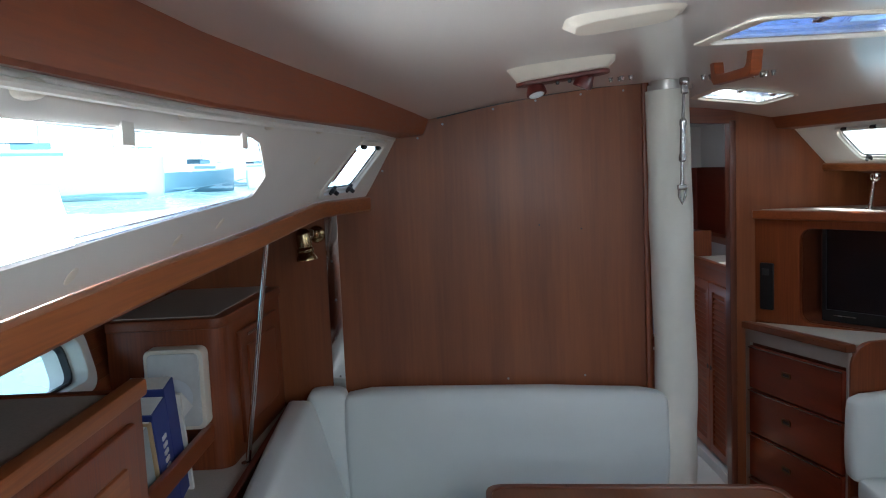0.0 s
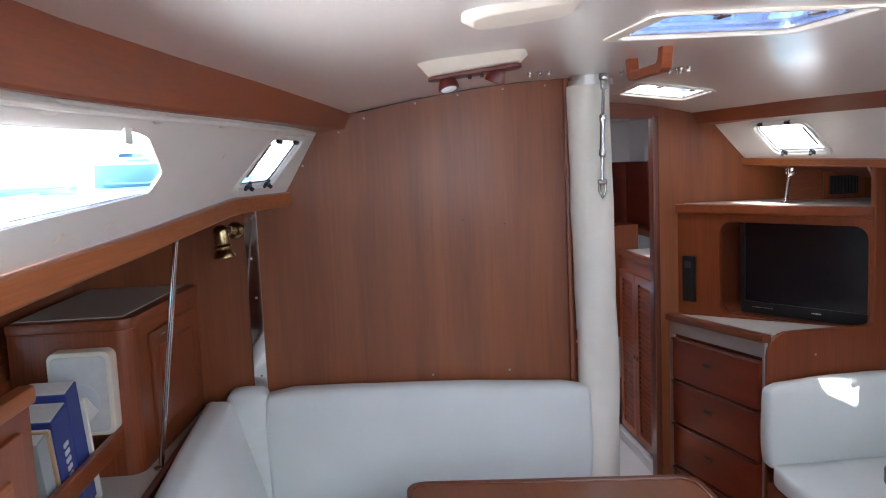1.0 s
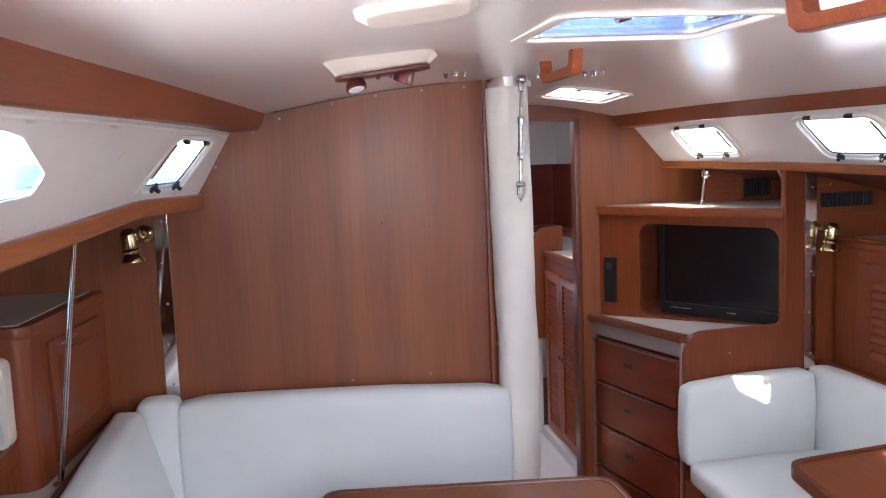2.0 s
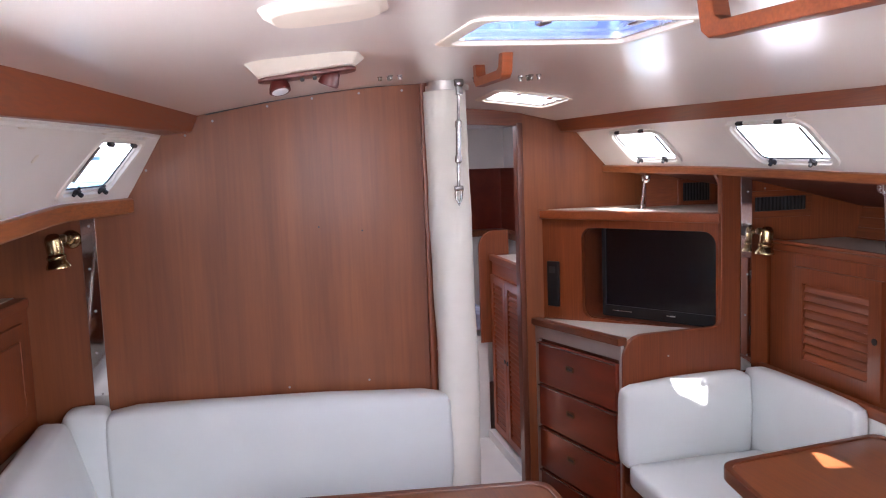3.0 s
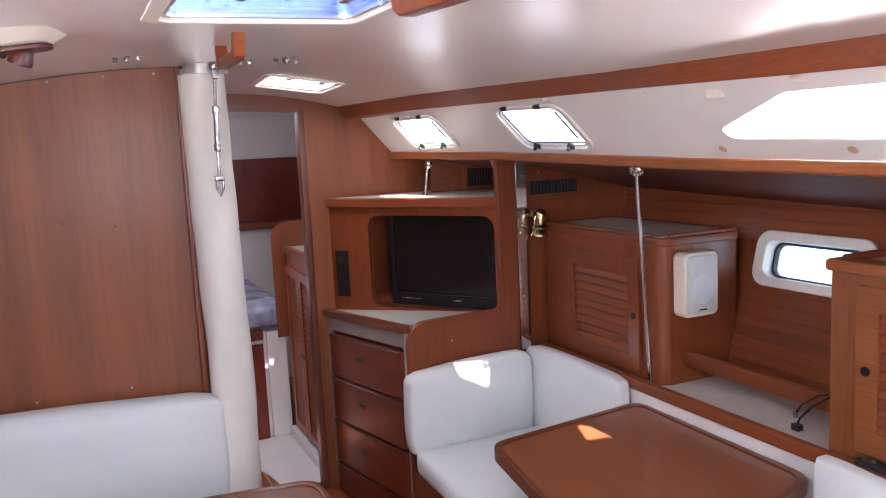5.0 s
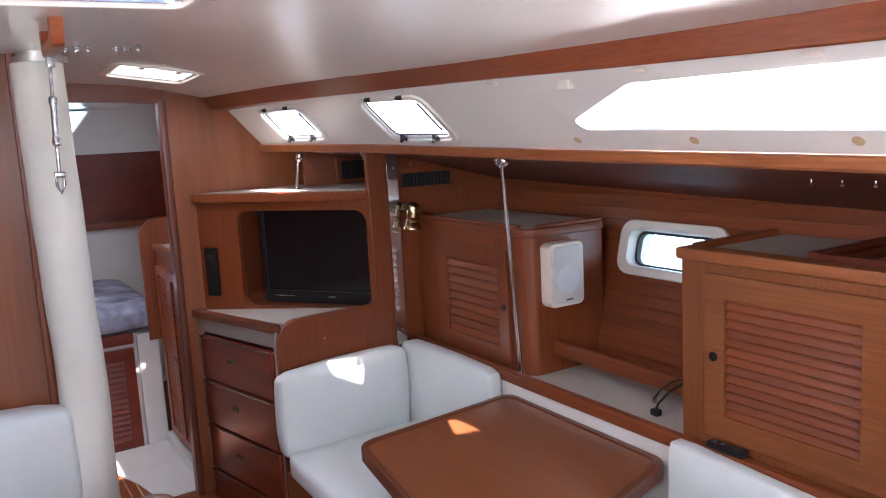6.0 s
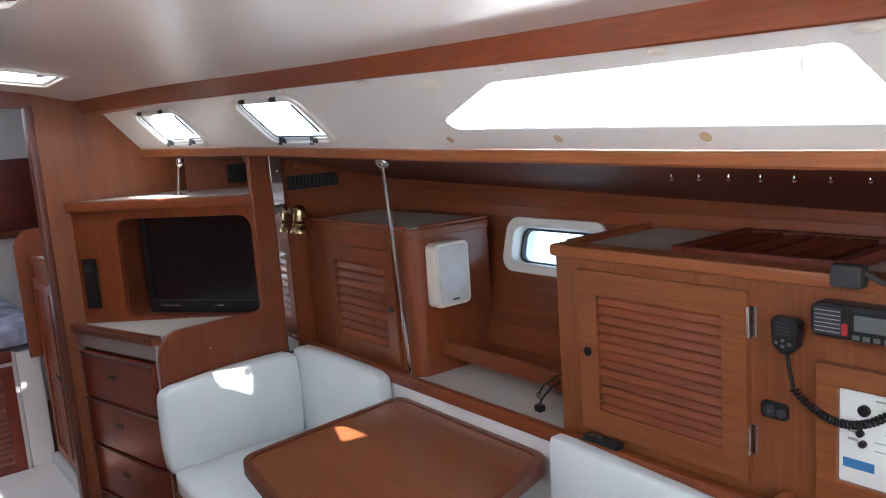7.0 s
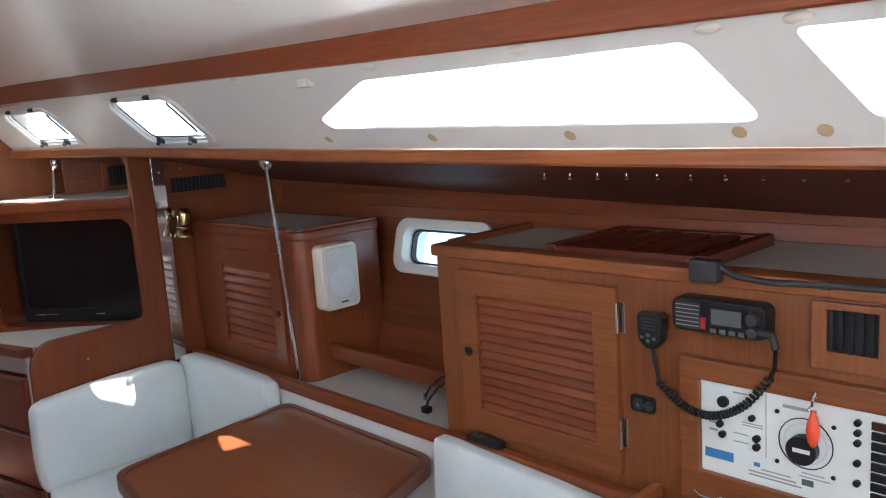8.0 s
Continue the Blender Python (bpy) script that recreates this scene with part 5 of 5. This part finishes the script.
def disc(y, z, r, d0, d1, m, label="", hollow=0.0):
    prof = [(r, d0), (r, d1)] + ([(hollow, d1), (hollow, d0)] if hollow else [])
    return part("dial_ring" if hollow else "knob", lathe(prof, NF @ Matrix.Translation((-y, 0, z)) @ Matrix.Rotation(radians(90), 4, "X"), 26), m, pn, label)


disc(0.294, 0.967, 0.049, 0.010, 0.0132, black, "black dial circle", 0.047)
disc(0.294, 0.967, 0.040, 0.010, 0.0126, lcd_pale, "", 0.036)
k = disc(0.296, 0.958, 0.027, 0.012, 0.03, black, "black rotary battery switch")
part("pointer_bar", on_front(0.31, 0.279, 0.955, 0.963, 0.03, 0.032, 0.001), panel_white, k)
for y, z, r in ((0.449, 1.015, 0.011), (0.392, 0.994, 0.006), (0.456, 0.968, 0.007), (0.451, 0.948, 0.007), (0.383, 0.955, 0.007), (0.383, 0.938, 0.007)):
    disc(y, z, r, 0.012, 0.02, black, "black panel knob")
for y, z in ((0.345, 1.018), (0.245, 1.01), (0.345, 0.92), (0.245, 0.915)):
    disc(y, z, 0.004, 0.012, 0.014, black)
for i in range(9):
    z = 1.035 - 0.0185 * i
    part("breaker", on_front(0.183, 0.146, z - 0.013, z + 0.0015, 0.012, 0.018, 0.001), lampwood if i == 0 else black, pn)
    if i % 2 == 0 or i == 1:
        disc(0.205, z - 0.006, 0.006, 0.012, 0.02, black)
for y0, y1, z0, z1, m in ((0.335, 0.275, 1.028, 1.034, grey_ink), (0.43, 0.40, 1.036, 1.039, grey_ink), (0.412, 0.372, 0.975, 0.977, grey_ink), (0.412, 0.372, 0.98, 0.982, grey_ink), (0.48, 0.462, 0.966, 0.969, grey_ink),
                          (0.48, 0.462, 0.95, 0.955, grey_ink), (0.43, 0.40, 0.955, 0.957, grey_ink), (0.43, 0.40, 0.938, 0.94, grey_ink), (0.489, 0.43, 0.893, 0.912, blue_label), (0.43, 0.40, 0.893, 0.912, panel_white),
                          (0.40, 0.30, 0.878, 0.881, grey_ink), (0.40, 0.31, 0.885, 0.888, grey_ink), (0.375, 0.32, 0.893, 0.8955, grey_ink), (0.39, 0.378, 0.898, 0.906, blue_label), (0.30, 0.279, 0.886, 0.898, lcd), (0.305, 0.25, 0.902, 0.904, grey_ink), (0.3, 0.26, 0.909, 0.911, grey_ink), (0.13, 0.11, 0.90, 1.02, grey_ink)):
    part("printed_bar", on_front(y0, y1, z0, z1, 0.012, 0.0127, 0), m, pn, smooth=False)
part("printed_rule", on_front(0.367, 0.3655, 0.92, 1.045, 0.012, 0.0127, 0), grey_ink, pn, smooth=False)
fobt = thing("key_float", (FX, 0.275, 0.98), "orange key float hanging from a steel ring", "key fob")
part("hook", tube([(FX - 0.014, 0.272, 1.055), (FX - 0.03, 0.272, 1.072), (FX - 0.034, 0.274, 1.06), (FX - 0.03, 0.276, 1.048)], 0.003), chrome, fobt)
part("cord", tube([(FX - 0.03, 0.276, 1.05), (FX - 0.032, 0.282, 1.042), (FX - 0.034, 0.275, 1.034)], 0.0022), chrome, fobt)
prof = [(0.003, 0)] + [(0.0045 + 0.0065 * math.sin(math.pi * (i + 0.7) / 10.5) + 0.001 * (i % 2), 0.004 + 0.0058 * i) for i in range(11)] + [(0.003, 0.068)]
part("float", lathe(prof, Matrix.Translation((FX - 0.036, 0.272, 0.974)), 16), float_orange, fobt, "ribbed orange float")
nv = thing("nav_vent", (FX, 0.22, 1.112), "teak framed black air vent in the locker front", "vent")
part("vent_frame", ring_plate([(-0.287, 1.113), (-0.145, 1.113), (-0.145, 1.236), (-0.287, 1.236)], [(-0.26, 1.147), (-0.177, 1.147), (-0.177, 1.222), (-0.26, 1.222)], -0.012, 0, NF, 0.003), honey_v, nv)
part("vent_backing", on_front(0.26, 0.177, 1.147, 1.222, 0.0005, 0.002, 0), black, nv)
for i in range(5):
    part("vent_slat", on_front(0.257 - 0.0165 * i, 0.25 - 0.0165 * i, 1.147, 1.222, 0.002, 0.009, 0), black, nv, smooth=False)
pd = single("panel_pull", tube([(FX - 0.023, 0.507, 0.816), (FX - 0.032, 0.49, 0.813), (FX - 0.032, 0.465, 0.813), (FX - 0.023, 0.449, 0.817)], 0.0035), chrome, "small chrome pull under the switch panel", "handle")
cht = thing("chart_table", (2.05, 0.2, 0.70), "teak chart table with a raised edge", "table")
part("lid", box(1.72, 2.2, -0.4, 0.585, 0.765, 0.785, 0.004), teak_y, cht)
part("fiddle", box(1.72, 2.225, 0.586, 0.61, 0.72, 0.802, 0.006), golden, cht)
part("box", box(1.74, 2.2, -0.38, 0.58, 0.66, 0.764, 0.003), teak_y, cht)
gr = thing("wooden_grate", (2.42, 0.72, 1.258), "dark teak slatted grate lying on the locker top", "grate")
for y in (0.905, 0.525):
    part("end_bar", box(2.285, 2.60, y - 0.014, y + 0.014, 1.259, 1.286, 0.003), grate_wood, gr)
part("front_bar", box(2.285, 2.31, 0.54, 0.89, 1.259, 1.284, 0.003), grate_wood, gr)
part("back_bar", box(2.575, 2.60, 0.54, 0.89, 1.259, 1.284, 0.003), grate_wood, gr)
for i in range(4):
    y = 0.604 + 0.074 * i
    part("slat", box(2.311, 2.574, y - 0.026, y + 0.026, 1.27, 1.282, 0.003), grate_wood, gr)
rc = thing("remote_control", (2.21, 1.08, 0.766), "small black remote lying on the fiddle rail", "remote")
part("case", box(2.194, 2.226, 1.03, 1.14, 0.7685, 0.784, 0.004), black, rc)
for y in (1.12, 1.098):
    part("key", lathe([(0.007, 0), (0.007, 0.002), (0.005, 0.002), (0.005, 0)], Matrix.Translation((2.21, y, 0.784)), 12), lcd, rc)
part("key", box(2.206, 2.214, 1.055, 1.063, 0.784, 0.786, 0.001), lcd, rc)
wires = thing("loose_wires", (2.42, 1.5, 0.743), "two loose black leads hanging over the rail", "cable")
part("lead", tube([(2.40, 1.25, 0.862), (2.365, 1.285, 0.872), (2.343, 1.33, 0.862), (2.326, 1.38, 0.82), (2.315, 1.41, 0.78), (2.312, 1.415, 0.762)], 0.0035), black, wires)
part("lead", tube([(2.40, 1.256, 0.866), (2.36, 1.31, 0.874), (2.342, 1.37, 0.855), (2.335, 1.42, 0.815), (2.333, 1.44, 0.785)], 0.0028), black, wires)
part("plug", box(2.301, 2.324, 1.402, 1.43, 0.7435, 0.764, 0.004), black, wires)
part("plug", box(2.328, 2.338, 1.434, 1.447, 0.77, 0.79, 0.003), steel, wires)

# ---- port shelf: books and rail ----
single("trim_book_rail", box(-0.592, -0.572, 1.2, 1.965, 0.89, 0.942, 0.006), teak_y, "teak retaining rail before the books", "trim", "structure")


def book(x0, x1, y0, y1, z1, m, label, lean=0.0, bars=0):
    t = thing("book", ((x0 + x1) / 2, y0, 0.80), label, "book", "books on the shelf")
    M = Matrix.Translation((0, y0, 0.80)) @ Matrix.Rotation(radians(lean), 4, "X") @ Matrix.Translation((0, -y0, -0.80))
    part("cover", box(x0, x1, y0, y1, 0.801, z1, 0.003, m=M), m, t)
    part("page_block", box(x0 - 0.002, x1 - 0.004, y0 + 0.004, y1 - 0.004, 0.806, z1 + 0.002, 0.001, m=M), paper, t)
    for i in range(bars):
        z = z1 - 0.09 - 0.02 * i
        part("printed_bar", box(x1 - 0.001, x1 + 0.003, (y0 + y1) / 2 - 0.012, (y0 + y1) / 2 + 0.012, z, z + 0.010, 0, m=M), paper, t, smooth=False)
    return t


book(-0.70, -0.605, 1.565, 1.615, 1.06, mat("grey_binder", (0.35, 0.4, 0.4), 0.5), "grey ring binder leaning on the shelf", 12)
book(-0.70, -0.60, 1.62, 1.632, 1.075, tan, "thin tan folder leaning on the shelf", 12)
book(-0.71, -0.60, 1.64, 1.735, 1.09, blue_book, "dark blue manual with pale printed spine", 12, 6)
bb = book(-0.71, -0.605, 1.75, 1.822, 1.125, blue_book, "thick blue ring binder full of papers", 12, 0)
part("loose_sheet", prism([(-0.60, 1.01), (-0.572, 1.042), (-0.60, 1.08), (-0.64, 1.07)], 1.79, 1.792), paper, bb, "creased sheet sticking out")
book(-0.70, -0.598, 1.828, 1.842, 1.085, paper, "white booklet with creased papers", 12, 0)

# ---- forward cabin ----
single("ceiling_forward", ring_plate(rrect(0.2, 2.0, 3.432, 5.5, 0.01, 2), rrect(0.95, 1.4, 3.88, 4.12, 0.03, 2), -1.86, -1.90, Matrix(((1, 0, 0, 0), (0, 0, 1, 0), (0, -1, 0, 0), (0, 0, 0, 1)))), gelcoat, "white forward cabin headliner", "ceiling", "structure")
FP = [(1.16, 1.722), (1.335, 1.722), (1.445, 1.85), (1.16, 1.85)]
single("wall_forward_upper", ring_plate([(0.2, 1.575), (2.0, 1.575), (2.0, 1.86), (0.2, 1.86)], FP, 5.36, 5.5), liner, "white upper hull side in the forward cabin", "wall", "structure")
single("wall_forward_lining", box(0.2, 2.0, 5.42, 5.5, 1.12, 1.575, 0), dark_x, "dark teak hull lining in the forward cabin", "wall", "structure")
single("trim_forward_shelf", box(0.2, 2.0, 5.3, 5.42, 1.09, 1.135, 0.006), teak_x, "teak shelf edge in the forward cabin", "trim", "structure")
single("wall_forward_lower", box(0.2, 2.0, 5.36, 5.5, 0.0, 1.089, 0), liner, "white padded hull side over the berth", "wall", "structure")
single("wall_forward_port", box(0.2, 0.24, 3.44, 5.36, 0, 1.86, 0), liner, "plain white hull side", "wall", "structure")
single("wall_forward_starboard", box(1.96, 2.0, 3.44, 5.36, 0, 1.86, 0), liner, "plain white hull side", "wall", "structure")
single("wall_forward_side_lining", box(1.944, 1.959, 3.445, 5.41, 1.136, 1.575, 0.002), dark_x, "dark teak hull lining beside the berth", "wall", "structure")
single("trim_forward_side_shelf", box(1.87, 1.959, 3.445, 5.299, 1.09, 1.135, 0.006), teak_y, "teak shelf edge beside the berth", "trim", "structure")
fport = thing("forward_port", (1.3, 5.36, 1.75), "white-framed port in the forward cabin", "window", "opening ports")
part("frame", ring_plate([(1.14, 1.706), (1.342, 1.706), (1.468, 1.858), (1.14, 1.858)], FP, 5.346, 5.359, None, 0.002), white_plastic, fport)
g = part("glass", prism(FP, 5.38, 5.385), clear, fport)
g.visible_shadow = False
single("floor_forward", flat([(1.27, 3.46), (1.5, 3.46), (1.5, 4.2), (0.95, 4.2), (1.05, 4.08), (1.16, 3.9), (1.23, 3.7)], 0.0, 0.006), ply_white, "white moulded sole in the forward cabin", "floor", "structure")
for i in range(9):
    x = 0.9 + 0.045 * i
    single("trim_sole_stripe", box(x, x + 0.006, 2.7, 3.95 - 0.02 * i, 0.0005, 0.004, 0), tan, "pale holly stripe in the teak sole", "trim", "structure")
vb = thing("berth", (1.2, 4.7, 0), "forward berth with a louvred front and mattress", "berth")
part("base", box(0.3, 1.375, 4.212, 5.35, 0.0, 0.625, 0.004), ply_white, vb)
part("corner_post", box(1.376, 1.49, 4.2, 5.35, 0.0, 0.62, 0.012), ply_white, vb, "white moulded corner")
part("front_rail", box(0.5, 1.36, 4.192, 4.21, 0.575, 0.635, 0.008), dark_x, vb, "mahogany rail under the mattress")
louvre_door(vb, basis((1.02, 4.208, 0.0), (1, 0, 0), (0, 1, 0)), 0.335, 0.555, 15, drawer_wood, drawer_wood, 0.16, 0.055)
mt = single("mattress", cushion(0.3, 1.50, 4.19, 5.35, 0.636, 0.775, 0.05, 0.02), mat("patterned_sheet", (0.36, 0.38, 0.5), 0.8, var=0.6, scale=7, bump=0.3, bscale=9), "mattress with a blue and white patterned sheet", "mattress")
hl = thing("hanging_locker", (1.7, 3.9, 0), "teak hanging locker with louvred doors", "cabinet")
part("body", box(1.512, 1.955, 3.5, 4.17, 0.06, 1.06, 0.003), teak_sunlit, hl)
part("plinth", box(1.47, 1.955, 3.46, 4.19, 0.0, 0.059, 0.006), ply_white, hl, "white moulded plinth")
part("top_moulding", box(1.496, 1.53, 3.5, 4.17, 1.06, 1.095, 0.006), teak_y, hl)
part("top", box(1.53, 1.955, 3.5, 4.17, 1.06, 1.088, 0.001), formica, hl, "pale laminate top")
louvre_door(hl, basis((1.51, 4.15, 0.075), (0, -1, 0), (1, 0, 0)), 0.27, 0.91, 30, teak_sunlit, teak_sunlit, 0.25, 0.045)
louvre_door(hl, basis((1.51, 3.875, 0.075), (0, -1, 0), (1, 0, 0)), 0.27, 0.91, 30, teak_sunlit, teak_sunlit, 0.02, 0.045)
ep = [(1.44, 0.58), (1.62, 0.58), (1.62, 1.23), (1.54, 1.23)] + [(1.53 - 0.09 * math.sin(radians(a)), 1.13 + 0.1 * math.cos(radians(a))) for a in (15, 35, 55, 75, 90)]
single("end_panel_forward", prism(ep, 4.178, 4.198, None, 0.004), teak_v, "teak end panel with a rounded top corner", "panel")

# ---- outside: harbour water and moored boats ----
# the yacht heels a degree, so that the harbour rises a little to port
HEEL = Matrix.Rotation(radians(1.0), 4, "Y")
WZ = 0.55
DOWN = Matrix(((1, 0, 0, 0), (0, 0, 1, 0), (0, -1, 0, 0), (0, 0, 0, 1)))
single("water", ring_plate([(-300, -300), (300, -300), (300, 300), (-300, 300)], [(-1.12, -3.4), (2.92, -3.4), (2.92, 5.7), (-1.12, 5.7)], -WZ, -WZ + 0.02, HEEL @ DOWN), bright_water, "calm harbour water round the yacht", "water", "structure", at=(0, 0, WZ))


def moored_boat(x, y, length, turn, free, m, label):
    t = thing("moored_boat", HEEL @ Vector((x, y, WZ)), label, "boat", "moored boats")
    M = HEEL @ Matrix.Translation((x, y, WZ)) @ Matrix.Rotation(radians(turn), 4, "Z")
    rows = []
    for z, k in ((0, 0.72), (0.4, 0.9), (free, 1.0)):
        ring = []
        for i in range(24):
            a = 2 * math.pi * i / 24
            px = length / 2 * math.cos(a)
            py = length * 0.16 * math.sin(a) * (1 - 0.35 * max(0, math.cos(a)))
            ring.append(M @ Vector((px * (0.94 + 0.06 * k), py * k, z + 0.25 * (z / free) * max(0, math.cos(a)))))
        rows.append(ring)
    bm = loft(rows, close=True)
    bm.verts.ensure_lookup_table()
    bm.faces.new([bm.verts[i] for i in range(48, 72)])
    part("hull", bm, m, t)
    part("cabin", box(-length * 0.2, length * 0.15, -length * 0.09, length * 0.09, free, free + 0.6, 0.12, m=M), boat_white, t)
    part("cabin_window", box(-length * 0.17, length * 0.12, -length * 0.092, length * 0.092, free + 0.25, free + 0.45, 0.02, m=M), boat_navy_hazed, t)
    part("boot_stripe", loft([[M @ Vector((length * 0.478 * math.cos(2 * math.pi * i / 24), length * 0.151 * math.sin(2 * math.pi * i / 24) * (1 - 0.35 * max(0, math.cos(2 * math.pi * i / 24))), z)) for i in range(24)] for z in (0.22, 0.36)], close=True), boat_navy_hazed, t, "blue waterline stripe")
    part("windscreen", box(-length * 0.06, length * 0.08, -length * 0.07, length * 0.07, free + 0.61, free + 0.95, 0.05, m=M), boat_navy_hazed, t)
    part("upper_deck", box(-length * 0.18, length * 0.02, -length * 0.075, length * 0.075, free + 0.96, free + 1.04, 0.03, m=M), boat_white, t)
    part("rail", tube([M @ Vector((length * 0.46 * math.cos(radians(a)), length * 0.14 * math.sin(radians(a)) * (1 - 0.35 * max(0, math.cos(radians(a)))), free + 0.7)) for a in range(-80, 81, 16)], 0.03, 6), steel, t)
    part("mast", tube([M @ Vector((0.5, 0, free)), M @ Vector((0.5, 0, length * 1.2))], 0.06, 8), steel, t)


moored_boat(-20.5, 40, 13, 27, 2.1, boat_teal_hazed, "moored motor yacht with a pale teal hull")
moored_boat(-18.0, 60, 9, 70, 1.5, boat_navy_hazed, "moored yacht with a dark blue hull")
moored_boat(-27, 71, 11, 40, 1.7, boat_white, "moored white yacht with a low cabin")
moored_boat(-42, 74, 12, 20, 2.0, boat_white, "moored white motor yacht")
moored_boat(-24, 58, 8, 35, 1.4, boat_white, "small moored white cabin cruiser")
moored_boat(-34, 62, 10, 15, 1.6, boat_navy_hazed, "moored cruiser with a blue-grey hull")
moored_boat(-21, 92, 12, 50, 1.8, boat_white, "moored white sailing yacht far off")
moored_boat(-15, 78, 10, 60, 1.6, boat_teal_hazed, "moored yacht with a pale teal hull")
tl = bmesh.new()
for i in range(220):
    a = i / 219
    cx, cy = -150 + 12 * noise.noise(Vector((i * 0.7, 0, 0))), -160 + 460 * a
    h = 4.6 + 1.8 * noise.noise(Vector((i * 0.23, 2, 0))) + 0.8 * noise.noise(Vector((i * 1.3, 5, 0)))
    q = bmesh.ops.create_icosphere(tl, subdivisions=2, radius=1)
    for v in q["verts"]:
        v.co = HEEL @ Vector((cx + v.co.x * 3.5, cy + v.co.y * 3.5, WZ - 0.4 + (v.co.z + 0.7) * h * (1 + 0.4 * noise.noise(v.co * 2.5 + Vector((i, 0, 0))))))
single("far_trees", tl, mat("far_foliage", (0.09, 0.12, 0.1), 0.9, var=0.4, scale=0.5), "far wooded shore across the harbour", "trees", "stuff")
# unseen canvas added above the after part of the cabin to shape the sunlight
sunshade = thing("cockpit_awning", (0.9, -1.2, 3.0), "unseen blue canvas sunshade on tubes, added to shape the sunlight", "awning")
def hoop(y, lift=0.0):
    """One bow of the added sunshade; its port side reaches further forward to shade the port."""
    def reach(a):
        if y < 0:
            return 0.0
        side = 2.0 * max(0, -math.sin(radians(a))) ** 0.5
        return max(side, 0.55) if a <= 5 else 0.5 if a <= 15 else 0.0

    return [(0.9 + 1.45 * math.sin(radians(a)), y + reach(a), 2.7 + lift + 0.35 * math.cos(radians(a))) for a in range(-75, 76, 10)]


part("canvas", loft([hoop(y) for y in (-3.23, -1.23, 0.605)], thick=(0, 0, 0.006)), canvas_navy, sunshade)
for y in (-3.23, -1.23, 0.605):
    line = hoop(y, -0.013)
    part("bow", tube(line, 0.012), steel, sunshade)
    for end in (line[0], line[-1]):
        part("leg", tube([end, (end[0], end[1], 1.545)], 0.012), steel, sunshade)
# added strips, spaced so that sun enters only part of the starboard openings
for ya, yb in ((1.05, 1.335), (1.425, 2.04)):
    strap = [[(0.9 + 1.45 * math.sin(radians(a)), y, 2.7 + 0.35 * math.cos(radians(a))) for a in range(5, 76, 10)] for y in (ya, yb)]
    part("shade_strip", loft(strap, thick=(0, 0, 0.006)), canvas_navy, sunshade)
    part("strip_bow", tube([(0.9 + 1.45 * math.sin(radians(a)), ya, 2.687 + 0.35 * math.cos(radians(a))) for a in range(5, 76, 10)], 0.012), steel, sunshade)
    part("strip_leg", tube([(2.3, ya, 2.777), (2.3, ya, 1.535)], 0.012), steel, sunshade)
part("ridge_pole", tube([(0.9 + 1.45 * math.sin(radians(5)), -3.2, 3.035), (0.9 + 1.45 * math.sin(radians(5)), 2.15, 3.035)], 0.012), steel, sunshade)
# bright haze on the horizon
hz = bmesh.new()
ring = [[hz.verts.new((280 * math.cos(2 * math.pi * k / 64), 280 * math.sin(2 * math.pi * k / 64), z)) for k in range(64)] for z in (-8, 38)]
for k in range(64):
    hz.faces.new((ring[0][k], ring[0][(k + 1) % 64], ring[1][(k + 1) % 64], ring[1][k]))
single("backdrop", hz, glow("horizon_haze", (0.85, 0.93, 1.0), 0.7), "bright hazy sky low over the harbour", "backdrop", "structure", at=(0, 0, -2))
